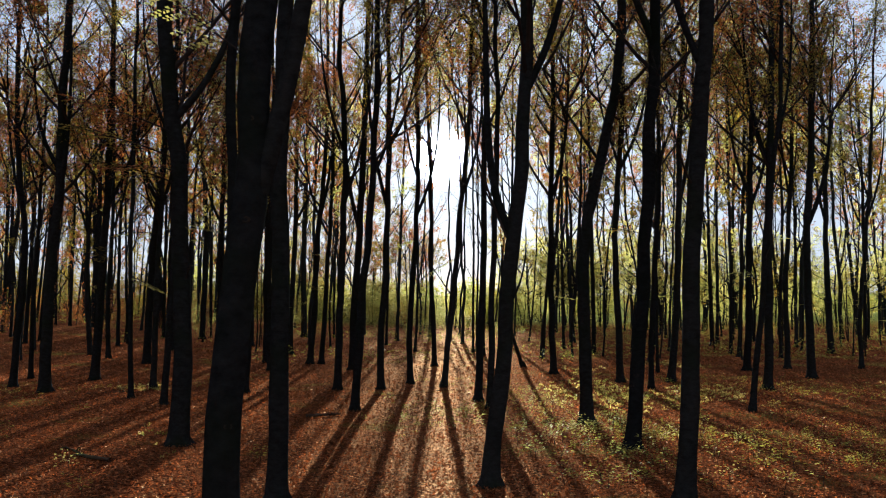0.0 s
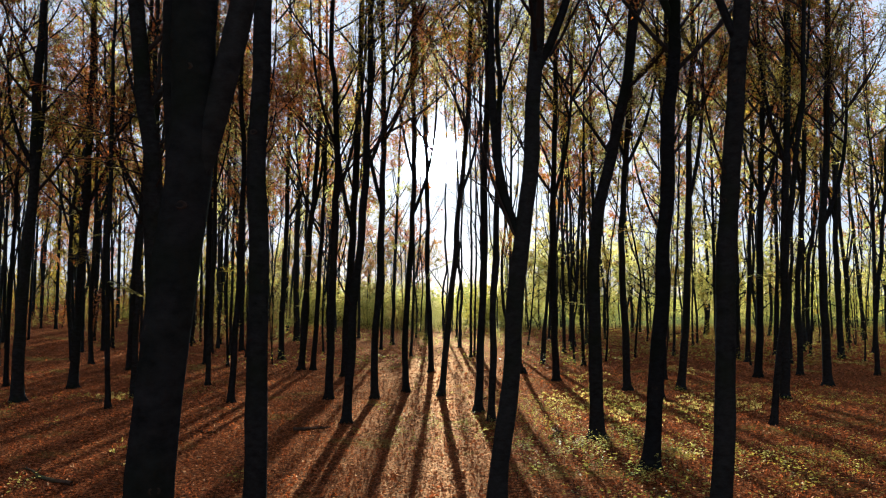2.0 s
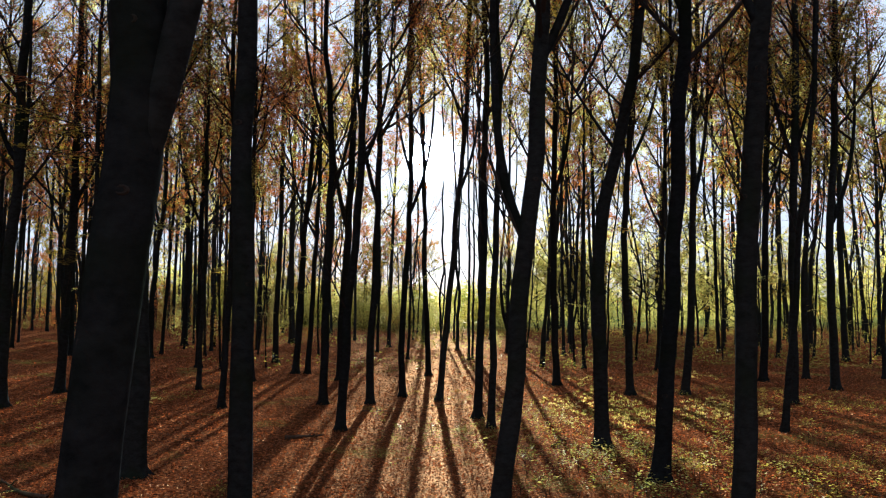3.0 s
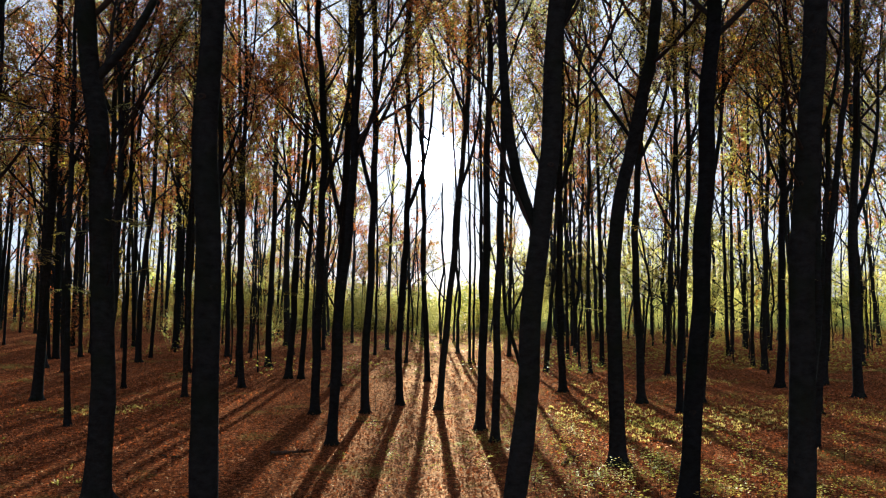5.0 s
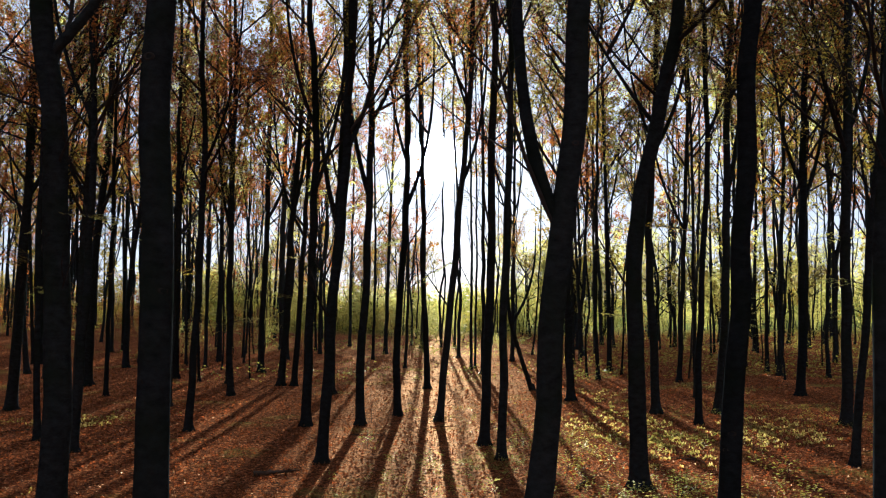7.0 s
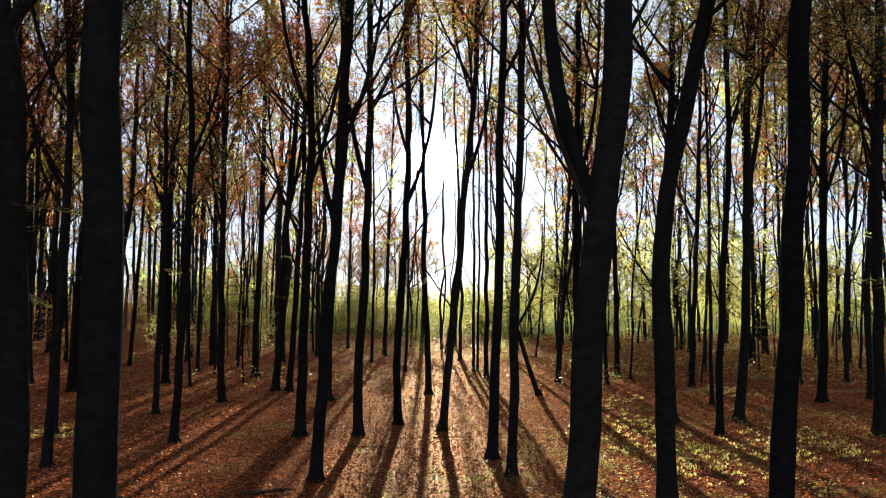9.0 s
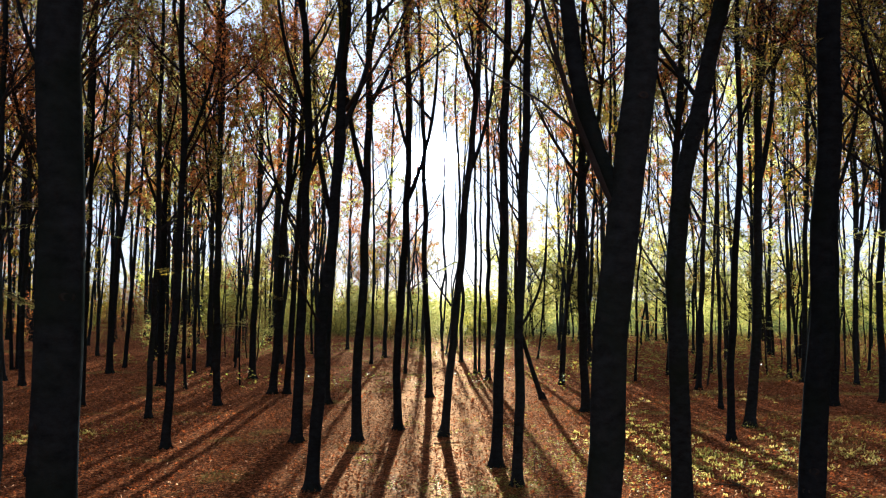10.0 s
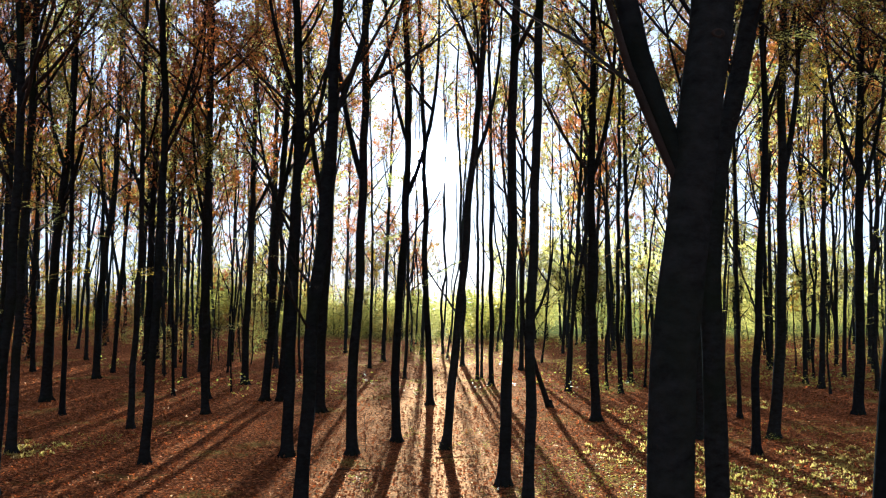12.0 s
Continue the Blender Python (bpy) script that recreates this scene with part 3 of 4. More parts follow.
beech(2.44, 49.45, 0.119, [(3.1, 0.03), (6.3, 0.05), (9.5, 0.08)], first=15.0, tall=22, low=0)
beech(23.16, 49.76, 0.183, [(3.7, -0.09), (6.4, -0.16), (10.2, -0.05)])
beech(-19.96, 47.59, 0.131, [(3.0, -0.28), (5.0, -0.31), (8.1, -0.15), (9.8, 0.03), (14.1, 0.18)])
beech(9.21, 50.67, 0.136, [(3.4, -0.00), (6.5, -0.04)])
beech(-8.96, 49.52, 0.167, [(2.4, 0.02), (6.4, 0.21), (10.3, 0.33)])
beech(14.17, 52.16, 0.084, [(3.4, 0.15), (6.5, 0.35)])
beech(1.95, 52.28, 0.085, [(3.5, 0.03), (6.6, 0.08)], first=16.0, tall=20, low=0)
beech(20.48, 52.63, 0.103, [(3.0, 0.11), (6.4, 0.29)])
beech(2.20, 53.03, 0.071, [(3.5, 0.06), (6.6, 0.15)], first=16.0, tall=20, low=0)
beech(-1.71, 53.30, 0.086, [(2.2, 0.13), (5.4, 0.20)], first=16.0, tall=20, low=0)
beech(27.04, 53.56, 0.131, [(6.6, 0.22), (10.7, 0.18)])
beech(-12.41, 51.74, 0.097, [(3.3, 0.05), (6.5, 0.13)])
beech(-16.52, 51.31, 0.165, [(3.4, 0.09), (6.4, 0.34), (9.7, 0.74)])
beech(8.01, 55.14, 0.109, [(3.6, 0.00), (6.6, -0.02)])
beech(23.45, 55.37, 0.119, [(6.7, 0.09)])
beech(18.26, 56.54, 0.122, [(6.8, -0.11), (11.1, -0.07)])
beech(-13.94, 53.47, 0.078, [(2.9, -0.05), (6.4, -0.05)])
beech(4.65, 57.17, 0.128, [(3.0, 0.06), (6.8, 0.17)])
beech(8.88, 57.70, 0.095, [(3.4, -0.02), (6.9, -0.17)])
beech(-12.55, 55.27, 0.149, [(3.3, 0.03), (6.6, 0.06)])
beech(-20.91, 54.14, 0.121, [(3.4, -0.03), (6.3, 0.02)])
beech(19.67, 59.81, 0.129, [(7.0, 0.13)])
beech(23.59, 59.86, 0.105, [(3.5, 0.06), (6.9, 0.07)])
beech(-4.00, 60.16, 0.098, [(3.4, 0.11), (7.1, 0.18)])
beech(-11.95, 58.73, 0.079, [(3.3, 0.11), (6.8, 0.22)])
beech(6.61, 63.46, 0.065, [(2.8, 0.32), (5.7, 0.54)])
beech(11.13, 64.61, 0.115, [(3.5, -0.01), (7.2, -0.02)])
beech(-3.52, 65.76, 0.145, [(3.4, 0.12), (7.4, 0.29)])
beech(23.06, 66.69, 0.148, [(4.9, 0.10), (7.4, 0.25)])
beech(-17.52, 61.27, 0.204, [(4.4, 0.12), (8.5, 0.19), (14.9, -0.21)])
beech(-20.84, 60.64, 0.109, [(3.3, 0.03), (6.6, 0.03)])
beech(-10.92, 66.64, 0.243, [(7.2, -0.07), (13.6, 0.12)])
beech(-1.04, 72.55, 0.150, [(3.5, 0.14), (7.7, 0.24)], first=20.0, tall=24, low=0)
beech(-6.76, 73.10, 0.122, [(5.0, 0.08), (7.8, 0.16)])

# the wood goes on: towards its sunlit edge, to both sides, and behind the start; out of view it only blocks light
spread = random.Random(12)


def scatter(count, xs, ys, gap, keep, far=True, slim=0.07, stout=0.17, first=None):
    made = tries = 0
    while made < count and tries < 6000:
        tries += 1
        x, y = spread.uniform(*xs), spread.uniform(*ys)
        if not keep(x, y) or any((x - a) ** 2 + (y - b) ** 2 < gap * gap for a, b in TREES):
            continue
        r = spread.uniform(slim, stout)
        lean = spread.gauss(0.02, 0.035)
        beech(x, y, r, [(2.0, 2 * lean), (5.0, 5 * lean + spread.gauss(0, 0.1)), (9.0, 9 * lean + spread.gauss(0, 0.25))], forks=[(spread.uniform(4.0, 9.0), spread.choice((-1, 1)) * spread.uniform(0.5, 1.2), 0.0, spread.uniform(4.0, 6.5), spread.uniform(0.5, 0.75))] if made % 5 < 2 and first is None else (), far=far, first=first, tall=None if first is None else 24.0)
        made += 1


scatter(88, (-54, 54), (56, 90), 1.9, lambda x, y: abs(x) < 0.6 * y + 2 and not -6.0 < x < 7.8)
scatter(8, (-2.4, 2.4), (58, 90), 1.2, lambda x, y: True, True, 0.06, 0.12, 19.0)
scatter(20, (-32, 32), (44, 58), 1.5, lambda x, y: abs(x) < 0.58 * y and not -7.0 < x < 6.5, True, 0.04, 0.075)

scatter(4, (2.6, 8), (60, 92), 1.5, lambda x, y: True, True, 0.05, 0.09, 16.0)

# young yellow-leaved trees along the sunlit edge, thickest where the wood is brightest
for k in range(40):
    y = spread.uniform(88, 106)
    x = spread.uniform(9.0, 0.57 * y) if k < 30 else spread.uniform(-0.57 * y, -14.0)
    lean = spread.gauss(0, 0.03)
    beech(x, y, spread.uniform(0.05, 0.09), [(3.0, 3 * lean), (7.0, 7 * lean + 0.1)], tall=spread.uniform(8.0, 14.0) if k < 30 else spread.uniform(6.0, 9.0), first=1.5, leaf="yellow" if k % 4 else "olive", limbs=7, far=True)

# trees outside the view, added to cut skylight from the sides and rear
surround = [Shape(), Shape(), Shape()]


def join(into, shape, m):
    b = len(into.v)
    into.v += [tuple(m @ Vector(v)) for v in shape.v]
    into.f += [tuple(i + b for i in f) for f in shape.f]


def surround_tree(x, y):
    """One unseen tree of the wood all round, added to block light."""
    z, tall, r = lie(x, y) - 0.05, spread.uniform(16, 24), spread.uniform(0.09, 0.18)
    lean = Vector((spread.gauss(0.02, 0.04), spread.gauss(0, 0.03), 1))
    foot = Vector((x, y, z))
    surround[0].tube([foot + lean * h for h in (0, 0.3, 3, 7, 12, tall)], [r * 1.5, r * 1.05, r, r * 0.8, r * 0.6, 0.02], 7)
    for k in range(5):
        h = 8.5 + (tall - 10) * (k + spread.random()) / 5
        wood, green = RAW[limb_meshes, 7, spread.randrange(7)]
        m = Matrix.Translation(foot + lean * h) @ pose(0, 0, 0, 0, spread.uniform(-5, 25), spread.uniform(0, 360)) @ Matrix.Scale(spread.uniform(4.5, 7.0), 4)
        join(surround[0], wood, m)
        join(surround[1 if spread.random() < 0.55 else 2], green, m)


def surround_wood(count, xs, ys, keep):
    made = 0
    while made < count:
        x, y = spread.uniform(*xs), spread.uniform(*ys)
        if keep(x, y) and all((x - a) ** 2 + (y - b) ** 2 > 4.0 for a, b in TREES):
            surround_tree(x, y)
            TREES.append((x, y))
            made += 1


surround_wood(38, (-46, -4), (-4, 62), lambda x, y: -x > 0.58 * max(y, 0) + 4.5)
surround_wood(38, (4, 46), (-4, 62), lambda x, y: x > 0.58 * max(y, 0) + 4.5)
surround_wood(26, (-30, 30), (-36, -4), lambda x, y: True)


def far_wall(pts, high):
    """An unseen wall in place of more woods, far off to the sides and behind the start, to block light."""
    v, f = [], []
    rows, cols = 7, 90
    for i in range(cols + 1):
        u = i / cols * (len(pts) - 1)
        k = min(int(u), len(pts) - 2)
        p = Vector(pts[k]).lerp(Vector(pts[k + 1]), u - k)
        for j in range(rows + 1):
            h = high * (0.85 + 0.3 * noise.noise((i * 0.35, 2.0, 0.5))) * j / rows
            g = 1.6 * noise.noise((i * 0.5, j * 0.9, 7.7))
            v.append((p.x + g, p.y + g, h - 0.3))
    for i in range(cols):
        for j in range(rows):
            a = i * (rows + 1) + j
            f.append((a, a + rows + 1, a + rows + 2, a + 1))
    return v, f


# wall out of view, added to keep low skylight off the trunks
wall_v, wall_f = far_wall([(-60, 74, 0), (-60, -40, 0), (-40, -58, 0), (40, -58, 0), (60, -40, 0), (60, 74, 0)], 24.0)
tagged(new("backdrop", mesh_of("backdrop", wall_v, wall_f, LEAF_BROWN)), "unseen dark wall in place of woods, blocking light behind and beside", "woods", kind="structure")
wood_all = tagged(new("surrounding_wood", surround[0].mesh("surrounding_wood", BARK)), "unseen dark beech trunks and boughs all round, added to block light", "trees", kind="stuff")
for s, m in ((surround[1], LEAF_BROWN), (surround[2], LEAF_OLIVE)):
    part("foliage", s.mesh("foliage", m, False), wood_all)

# ---- sunlit undergrowth at the wood's edge ----


def shrub_meshes(seed, stems, leaves, size):
    rng = random.Random(seed)
    woods, green = [], Shape()
    for k in range(stems):
        wood = Shape()
        woods.append(wood)
        a = rng.uniform(0, 2 * math.pi)
        d = Vector((math.cos(a) * 0.35, math.sin(a) * 0.35, 1)).normalized()
        p, line = Vector((math.cos(a) * 0.05, math.sin(a) * 0.05, 0)), []
        for j in range(6):
            line.append(p.copy())
            d = (d + rand_unit(rng) * 0.22).normalized()
            p += d * rng.uniform(0.13, 0.2)
        wood.tube(line, [0.008 * (1 - 0.8 * j / 5) for j in range(6)], 4)
        for lf in range(leaves):
            u = rng.uniform(0.15, 1.0) * 5
            j = min(int(u), 4)
            q = line[j].lerp(line[j + 1], u - j)
            side = rand_unit(rng)
            side.z *= 0.35
            at = q + side * rng.uniform(0.02, 0.3)
            way = (side + rand_unit(rng) * 0.5).normalized()
            green.leaflet(at, way, (Vector((0, 0, 1)) + rand_unit(rng) * 0.6).normalized(), size * rng.uniform(0.7, 1.5))
    return woods, green


SHRUBS = []
for k in range(6):
    stems, green = shrub_meshes(700 + k, 2, 480, 0.025)
    SHRUBS.append(([s.mesh("stem", TWIG) for s in stems], {c: green.mesh("foliage", m, False) for c, m in (("yellow", LEAF_YELLOW), ("green", LEAF_GREEN), ("brown", LEAF_BROWN))}))


def shrub(x, y, height, kind):
    ob = new("shrub")
    ob.location = (x, y, lie(x, y) - 0.05)
    ob.rotation_euler = (0, 0, spread.uniform(0, 6.3))
    stems, leaves = spread.choice(SHRUBS)
    m = Matrix.Diagonal((height * 1.1, height * 1.1, height, 1))
    for me in stems:
        part("stem", me, ob, m)
    part("foliage", leaves[kind], ob, m)
    tagged(ob, {"yellow": "sunlit yellow-green shrub at the wood's edge", "green": "low green shrub under the far trees", "brown": "rust-brown young beech shrub among the trees"}[kind], "shrub", "undergrowth at the wood's edge")


for k in range(130):
    y = spread.uniform(60, 86) if k < 30 else spread.uniform(88, 112)
    x = spread.uniform(-0.6, 0.6) * y
    right = x > 9
    kind = spread.choices(("yellow", "green", "brown"), (7, 2.5, 0.3) if right else ((4, 3, 0.8) if x > -10 else (2, 2, 2.5)))[0]
    size = spread.uniform(0.7, 2.2) if k < 30 else (spread.uniform(3.0, 7.5) if right else spread.uniform(2.6, 4.6))
    shrub(x, y, size, kind)


FAR_SHRUBS = [shrub_meshes(760 + k, 2, 420, 0.038) for k in range(6)]

# the wood runs on deeper on the side away from the meadow
deep = [Shape(), Shape(), Shape()]
for k in range(136):
    y = spread.uniform(84, 124) if k < 70 else (spread.uniform(52, 88) if k < 104 or k > 121 else spread.uniform(96, 124))
    x = spread.uniform(-0.62 * y, -13.0) if k < 70 else (spread.uniform(-0.6 * y, -0.21 * y) if k < 104 else (spread.uniform(-16, -1) if k < 122 else spread.uniform(-0.6 * y, -0.36 * y)))
    foot, tall, r = Vector((x, y, lie(x, y) - 0.1)), spread.uniform(15, 22), spread.uniform(0.08, 0.17) * (0.6 if 103 < k < 122 else 1.0)
    if 103 < k < 122:
        tall *= 0.6
    lean = Vector((spread.gauss(0.02, 0.04), 0, 1))
    low = 2.0 if k < 70 else (7.0 if k < 104 else (5.0 if k < 122 else 3.5))
    deep[0].tube([foot + lean * h for h in (0, 0.4, 4, 9, tall)], [r * 1.4, r, r * 0.9, r * 0.7, 0.02], 6)
    for j in range(6):
        wood, green = RAW[limb_meshes, 9, spread.randrange(9)]
        m = Matrix.Translation(foot + lean * (low + (tall - low - 1) * (j + spread.random()) / 6)) @ pose(0, 0, 0, 0, spread.uniform(-12, 12), spread.uniform(0, 360)) @ Matrix.Scale(spread.uniform(3.0, 5.0), 4)
        join(deep[0], wood, m)
        join(deep[1 if (j + k) % 3 else 2], green, m)
for k in range(90):
    y = spread.uniform(104, 150)
    x = spread.uniform(-0.64, -0.14) * y
    m = Matrix.Translation((x, y, lie(x, y) - 0.1)) @ pose(0, 0, 0, 0, 0, spread.uniform(0, 360)) @ Matrix.Scale(spread.uniform(4.0, 7.5), 4)
    stems, green = FAR_SHRUBS[k % 6]
    for s in stems:
        join(deep[0], s, m)
    join(deep[1], green, m)
middle = random.Random(41)
for k in range(150):
    y = middle.uniform(100, 132)
    x = middle.uniform(-0.24, -0.015) * y
    if k < 60:
        foot, r, lean = Vector((x, y, lie(x, y) - 0.1)), middle.uniform(0.04, 0.10), Vector((middle.gauss(0.02, 0.05), 0, 1))
        tall = middle.uniform(6.5, 11)
        deep[0].tube([foot + lean * h + Vector((middle.gauss(0, 0.05), 0, 0)) for h in (0, 0.4, 3, 6, tall)], [r * 1.4, r, r * 0.9, r * 0.75, 0.02], 6)
        for j in range(5):
            wood, green = RAW[limb_meshes, 9, middle.randrange(9)]
            m = Matrix.Translation(foot + lean * middle.uniform(2.5, tall - 1)) @ pose(0, 0, 0, 0, middle.uniform(-10, 20), middle.uniform(0, 360)) @ Matrix.Scale(middle.uniform(2.0, 3.6), 4)
            join(deep[0], wood, m)
            join(deep[1 if (j + k) % 3 else 2], green, m)
    else:
        m = Matrix.Translation((x, y, lie(x, y) - 0.1)) @ pose(0, 0, 0, 0, 0, middle.uniform(0, 360)) @ Matrix.Scale(middle.uniform(2.5, 5.0), 4)
        stems, green = FAR_SHRUBS[k % 6]
        for q in stems:
            join(deep[0], q, m)
        join(deep[1], green, m)
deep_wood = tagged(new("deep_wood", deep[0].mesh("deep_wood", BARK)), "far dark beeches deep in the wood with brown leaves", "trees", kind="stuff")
for s, m in ((deep[1], LEAF_OLIVE), (deep[2], LEAF_BROWN)):
    part("foliage", s.mesh("foliage", m, False), deep_wood)

# leafy trees on the side of the meadow, yellow and olive, that shade the floor there
leafy = [Shape(), Shape(), Shape()]
for k in range(62):
    y = spread.uniform(62, 108)
    near_light = k >= 38
    if near_light:
        y = 86 + (y - 62) * 0.55
    x = spread.uniform(8.5, 18.0) if near_light else spread.uniform(16.0, 0.6 * y)
    foot, tall, r = Vector((x, y, lie(x, y) - 0.1)), spread.uniform(6, 10) if near_light else spread.uniform(6, 11), spread.uniform(0.05, 0.11)
    lean = Vector((spread.gauss(0.01, 0.04), 0, 1))
    leafy[0].tube([foot + lean * h + Vector((spread.gauss(0, 0.06), 0, 0)) for h in (0, 0.4, 2, 4, 5.5, tall)], [r * 1.4, r, r * 0.95, r * 0.85, r * 0.7, 0.02], 6)
    low = spread.uniform(1.5, 3.0) if near_light else spread.uniform(1.0, 2.5)
    for j in range(8):
        wood, green = RAW[limb_meshes, 9, spread.randrange(9)]
        m = Matrix.Translation(foot + lean * (low + (tall - low - 1) * (j + spread.random()) / 8)) @ pose(0, 0, 0, 0, spread.uniform(0, 26), spread.uniform(0, 360)) @ Matrix.Scale(spread.uniform(3.0, 4.8), 4)
        join(leafy[0], wood, m)
        join(leafy[1 if (j + k) % 3 else 2], green, m)
leafy_wood = tagged(new("leafy_wood", leafy[0].mesh("leafy_wood", BARK)), "slender far trees with sunlit yellow and olive leaves", "trees", kind="stuff")
for s, m in ((leafy[1], LEAF_YELLOW), (leafy[2], LEAF_OLIVE)):
    part("foliage", s.mesh("foliage", m, False), leafy_wood)

thicket = [Shape(), Shape(), Shape()]
for k in range(160):
    y = spread.uniform(112, 150) if k < 100 else spread.uniform(98, 122)
    x = spread.uniform(-0.3, 0.62) * y if k < 100 else spread.uniform(-26, 12)
    m = Matrix.Translation((x, y, lie(x, y) - 0.1)) @ pose(0, 0, 0, 0, 0, spread.uniform(0, 360)) @ Matrix.Scale(spread.uniform(4.5, 9.5) * (1.2 if x > 12 or x < -25 else 0.85), 4)
    stems, green = FAR_SHRUBS[k % 6]
    for s in stems:
        join(thicket[0], s, m)
    join(thicket[1 if spread.random() < 0.65 else 2], green, m)
thick = tagged(new("far_thicket", thicket[0].mesh("far_thicket", TWIG)), "pale sunlit thicket beyond the edge of the wood", "shrubs", kind="stuff")
for s, m in ((thicket[1], LEAF_YELLOW), (thicket[2], LEAF_GREEN)):
    part("foliage", s.mesh("foliage", m, False), thick)

# low brambles and seedlings in patches under the far trees
bramble = Shape()
for k in range(5200):
    y = spread.uniform(44, 100)
    x = spread.uniform(-0.6, 0.6) * y
    if noise.noise((x * 0.09, y * 0.09, 6.6)) + (0.12 if x > 6 else 0.0) + 0.5 * (y - 62) / 40 + spread.uniform(-0.15, 0.15) < 0.16:
        continue
    tall = spread.uniform(0.15, 0.9)
    for lf in range(9):
        side = rand_unit(spread)
        side.z *= 0.3
        bramble.leaflet(Vector((x, y, lie(x, y) + tall * spread.uniform(0.15, 1.0))) + side * spread.uniform(0.05, 0.45), side.normalized(), (Vector((0, 0, 1)) + rand_unit(spread) * 0.6).normalized(), spread.uniform(0.08, 0.17))
tagged(new("brambles", bramble.mesh("brambles", LEAF_GREEN, False)), "low sunlit yellow-green brambles under the far trees", "brambles", kind="stuff")

# pale growth under the trees towards the light
for k in range(24):
    y = spread.uniform(80, 106)
    shrub(spread.uniform(-18.0, 6.0), y, spread.uniform(2.2, 4.4), spread.choice(("green", "green", "yellow", "brown")))

# brown and olive young growth deep in the wood
for k in range(26):
    y = spread.uniform(56, 90)
    shrub(spread.uniform(-0.58, -0.14) * y, y, spread.uniform(2.0, 5.5), spread.choice(("brown", "brown", "green", "yellow")))


def sapling(x, y, tall, kind):
    """A young beech: thin stem with level leafy branches in layers."""
    ob = new("beech_sapling")
    ob.location = (x, y, lie(x, y) - 0.02)
    lean = Vector((spread.gauss(0, 0.04), spread.gauss(0, 0.04), 1))
    s = Shape()
    s.tube([lean * (tall * k / 8) + Vector((spread.gauss(0, 0.02), spread.gauss(0, 0.02), 0)) for k in range(9)], [0.045 * (1 - 0.85 * k / 8) + 0.004 for k in range(9)], 6)
    part("trunk", s.mesh("trunk", TWIG), ob)
    count = int(tall * 1.5)
    for k in range(count):
        h = tall * (0.16 + 0.8 * (k + spread.random()) / count)
        wood, leaves = spread.choice(SPRAYS)
        limb = part("branch", wood, ob, Matrix.Translation(lean * h) @ pose(0, 0, 0, 0, spread.uniform(-14, 4), spread.uniform(0, 360)) @ Matrix.Scale(spread.uniform(0.9, 1.7) * (1.15 - 0.6 * h / tall), 4))
        part("foliage", leaves[kind], limb)
    tagged(ob, "young beech with layered yellow-green leaves in sunlight" if kind == "yellow" else "young beech with layered olive autumn leaves", "tree", "young beeches")


for k in range(18):
    y = spread.uniform(44, 66)
    x = spread.uniform(0.2, 0.58) * y if k < 12 else spread.uniform(-0.58, -0.15) * y
    sapling(x, y, spread.uniform(4.5, 9.5), "yellow" if k < 12 or k % 2 else "olive")

# ---- fallen leaves, seedlings, dead wood ----
litter = Shape()
rl = random.Random(3)
for count, y0, y1, size in ((84000, 11.5, 24, 0.05), (62000, 24, 40, 0.064), (22000, 40, 62, 0.10)):
    for k in range(count):
        y = rl.uniform(y0, y1)
        x = rl.uniform(-0.6, 0.6) * (y + 1.5)
        a = rl.uniform(0, 2 * math.pi)
        way = Vector((math.cos(a), math.sin(a), rl.uniform(-0.2, 0.95))).normalized()
        up = (Vector((0, 0, 1)) + rand_unit(rl) * 0.8).normalized()
        litter.leaf(Vector((x, y, lie(x, y) + rl.uniform(0.004, 0.03))), way, up, size * rl.uniform(0.7, 1.3), rl.uniform(-0.5, 0.6))
tagged(new("fallen_leaves", litter.mesh("fallen_leaves", LITTER, False)), "loose brown and copper beech leaves on the ground", "fallen leaves", kind="stuff")

herbs = Shape()
for k in range(7000):
    y = rl.uniform(13, 36)
    x = rl.uniform(-0.6, 0.6) * (y + 1)
    lush = noise.noise((x * 0.17 + 4.0, y * 0.17, 1.5)) + (0.1 if x > 1.5 and y > 15 else (-0.3 if x < -3.5 else -0.12)) + rl.uniform(-0.2, 0.2)
    lush += 0.85 * math.exp(-((x + 11.5) / 2.6) ** 2 - ((y - 33.0) / 2.0) ** 2)
    if lush < 0.24:
        continue
    tall = rl.uniform(0.06, 0.22)
    for lf in range(rl.randint(8, 15)):
        a = rl.uniform(0, 2 * math.pi)
        way = Vector((math.cos(a), math.sin(a), rl.uniform(-0.1, 0.4))).normalized()
        herbs.leaf(Vector((x, y, lie(x, y) + tall * rl.uniform(0.3, 1.0))) + way * rl.uniform(0, 0.08), way, (Vector((0, 0, 1)) + rand_unit(rl) * 0.4).normalized(), rl.uniform(0.026, 0.06))
tagged(new("ground_plants", herbs.mesh("ground_plants", LEAF_GREEN, False)), "low green seedlings and herbs growing through fallen leaves", "plants", kind="stuff")


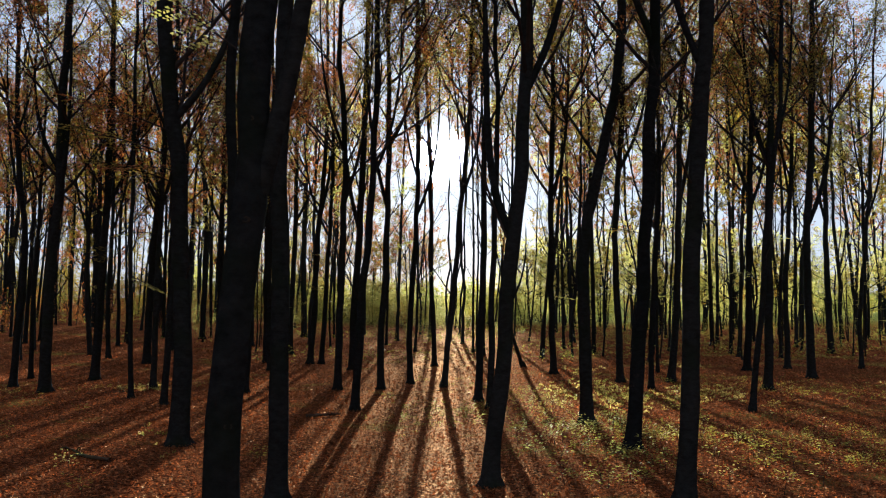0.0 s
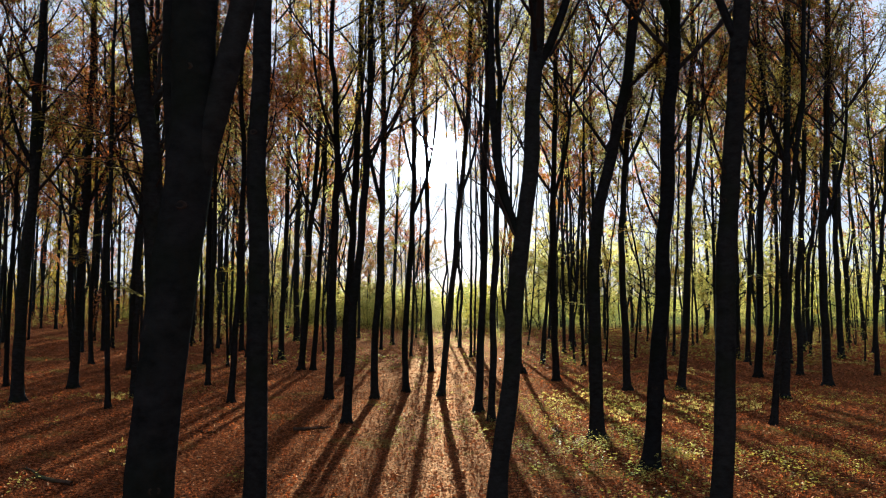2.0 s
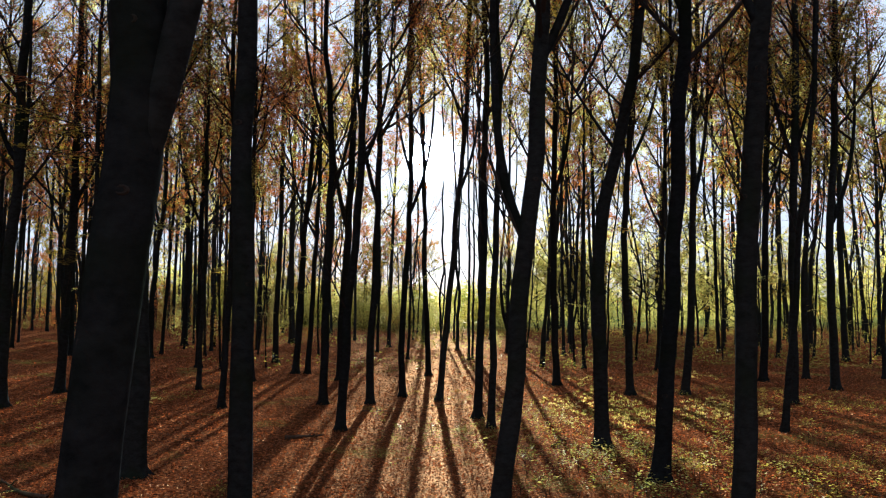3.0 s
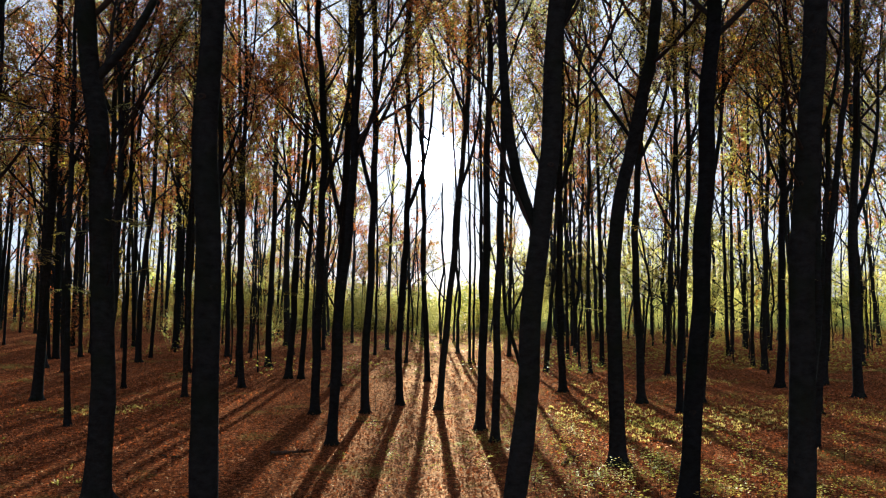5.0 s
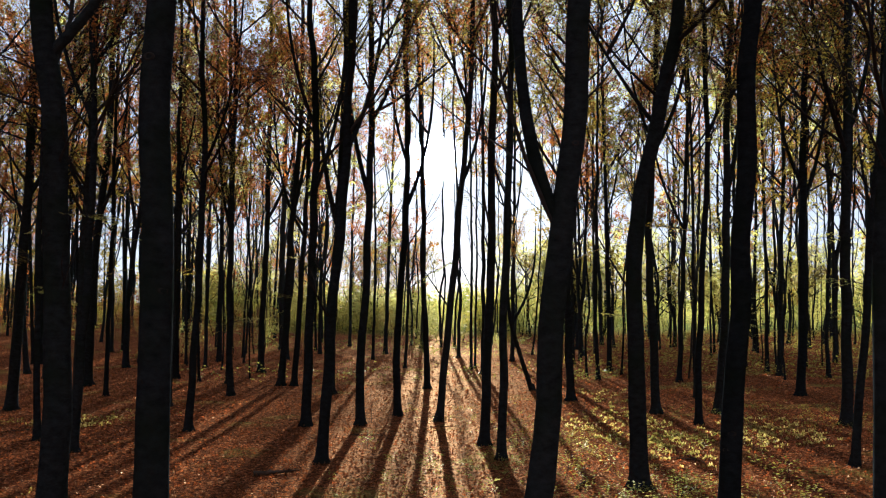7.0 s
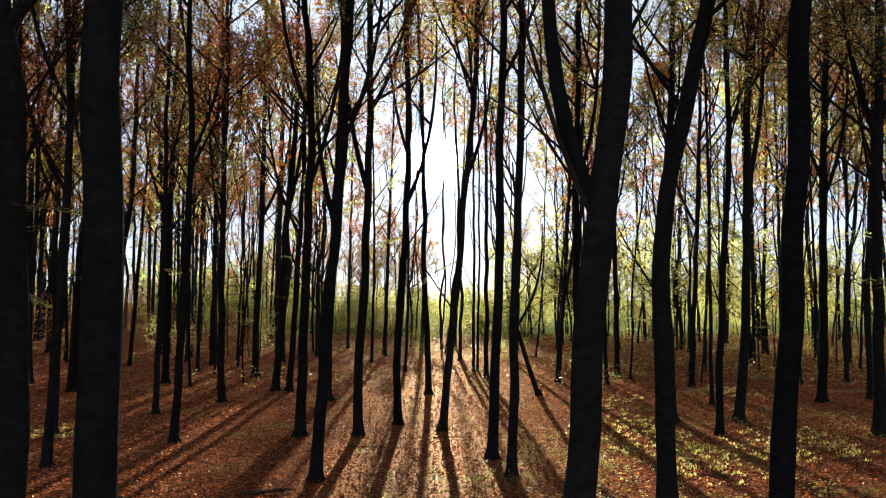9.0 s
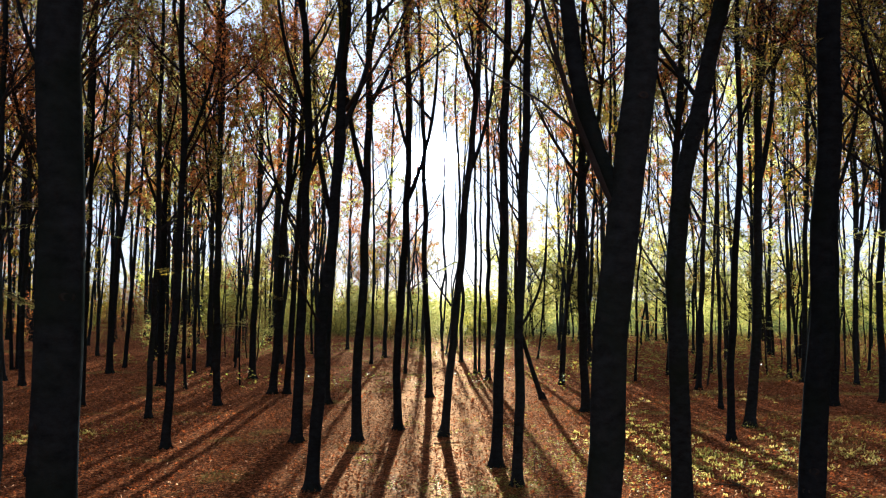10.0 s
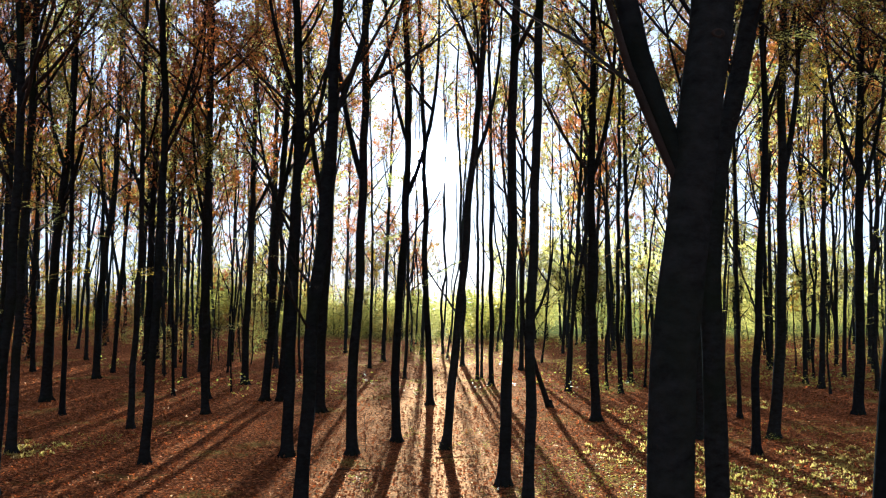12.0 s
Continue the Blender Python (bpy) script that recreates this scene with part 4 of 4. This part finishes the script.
tufts = Shape()
for k in range(19000):
    y = rl.uniform(11, 48)
    x = rl.uniform(-0.58, 0.58) * (y + 1)
    grow = noise.noise((x * 0.23 + 9.0, y * 0.16, 4.4)) + (0.1 if 1.5 < x < 6.5 and 20 < y < 44 else (-0.03 if x > 1.5 else (-0.3 if x < -3.5 else -0.14))) + 0.6 * math.exp(-((x + 11.5) / 2.4) ** 2 - ((y - 33.0) / 1.8) ** 2) + rl.uniform(-0.16, 0.16)
    if grow < 0.37:
        continue
    for lf in range(rl.randint(6, 12)):
        a = rl.uniform(0, 2 * math.pi)
        out = Vector((math.cos(a), math.sin(a), 0))
        way = (out * rl.uniform(0.15, 0.8) + Vector((0, 0, 1))).normalized()
        tufts.leaflet(Vector((x, y, lie(x, y))) + out * rl.uniform(0, 0.12), way, (out + rand_unit(rl) * 0.4).normalized(), rl.uniform(0.035, 0.10))
tagged(new("grass_tufts", tufts.mesh("grass_tufts", STRAW, False)), "sunlit straw-yellow grass tufts among fallen leaves", "grass", kind="stuff")


def seedling(x, y, tall):
    """A small woody plant: one stem with a few tiers of leaves."""
    ob = new("seedling")
    ob.location = (x, y, lie(x, y))
    s, g = Shape(), Shape()
    bend = Vector((rl.gauss(0, 0.15), rl.gauss(0, 0.15), 1))
    s.tube([bend * (tall * k / 4) for k in range(5)], [0.006 * (1 - 0.2 * k) + 0.001 for k in range(5)], 4)
    for k in range(rl.randint(26, 48)):
        a, h = rl.uniform(0, 2 * math.pi), tall * rl.uniform(0.35, 1.0)
        way = Vector((math.cos(a), math.sin(a), rl.uniform(-0.15, 0.35))).normalized()
        g.leaf(bend * h + way * rl.uniform(0.02, 0.26), way, (Vector((0, 0, 1)) + rand_unit(rl) * 0.35).normalized(), rl.uniform(0.045, 0.085))
    part("stem", s.mesh("stem", TWIG), ob)
    part("leaves", g.mesh("leaves", LEAF_YELLOW if rl.random() < 0.35 else LEAF_GREEN, False), ob)
    tagged(ob, "small leafy yellow-green seedling rising from fallen leaves", "plant", "seedlings")


for k in range(130):
    y = 15.0 + 13.0 * rl.random() ** 1.3
    x = rl.uniform(1.8, 0.56 * y) if k < 115 else rl.uniform(-0.5 * y, 1.5)
    if k % 2:
        x, y = rl.gauss(4.6, 1.6), rl.gauss(19.5, 2.0)
    seedling(x, y, rl.uniform(0.18, 0.6))


def fallen_branch(x, y, length, turn, r, label):
    rng = random.Random(int(x * 31 + y * 77 + 999))
    s = Shape()
    d, p, line = Vector((math.cos(radians(turn)), math.sin(radians(turn)), 0)), Vector((0, 0, 0)), []
    for k in range(9):
        line.append(Vector((p.x, p.y, lie(x + p.x, y + p.y) - lie(x, y) + r * 0.8)))
        d = (d + Vector((rng.uniform(-0.2, 0.2), rng.uniform(-0.2, 0.2), 0))).normalized()
        p += d * length / 8
    s.tube(line, [r * (1 - 0.7 * k / 8) for k in range(9)], 7, 0.15)
    ob = new("fallen_branch", s.mesh("fallen_branch", DEADWOOD))
    ob.location = (x, y, lie(x, y))
    for k in (3, 5, 6):
        b = Shape()
        q = line[k]
        e = q + Vector((rng.uniform(-0.5, 0.5), rng.uniform(-0.5, 0.5), rng.uniform(0.02, 0.22))) * length * 0.3
        b.tube([q, q.lerp(e, 0.5) + Vector((0, 0, 0.03)), e], [r * 0.4, r * 0.3, r * 0.1], 5)
        part("side_twig", b.mesh("side_twig", DEADWOOD), ob)
    tagged(ob, label, "branch", "fallen branches")


fallen_branch(-7.2, 18.0, 2.4, 160, 0.05, "dark fallen branch lying among brown leaves")
fallen_branch(-4.0, 24.5, 1.0, 20, 0.06, "short dark piece of dead wood on leaves")

strewn = random.Random(41)
for k in range(16):
    y = strewn.uniform(15, 40)
    fallen_branch(strewn.uniform(-0.5, 0.5) * y, y, strewn.uniform(0.6, 1.8), strewn.uniform(0, 360), strewn.uniform(0.012, 0.03), "thin dry fallen branch on brown leaves")


def bare_whip(x, y, tall):
    """A thin pale leafless stem in a patch of sun."""
    s = Shape()
    s.tube([Vector((-0.05 * (k / 6) ** 2, 0.01 * k, tall * k / 6)) for k in range(7)], [0.011 * (1 - 0.12 * k) for k in range(7)], 6)
    ob = new("bare_sapling", s.mesh("bare_sapling", TWIG))
    ob.location = (x, y, lie(x, y) - 0.02)
    for h, dx in ((0.45, 0.18), (0.62, -0.16), (0.8, 0.12)):
        t = Shape()
        t.tube([Vector((-0.05 * h * h, 0.06 * h, tall * h)), Vector((-0.05 * h * h + dx, 0.06 * h, tall * (h + 0.14)))], [0.005, 0.002], 4)
        part("twig", t.mesh("twig", TWIG), ob)
    tagged(ob, "thin leafless sapling standing in a sunlit patch", "sapling")


bare_whip(-2.05, 32.6, 1.2)
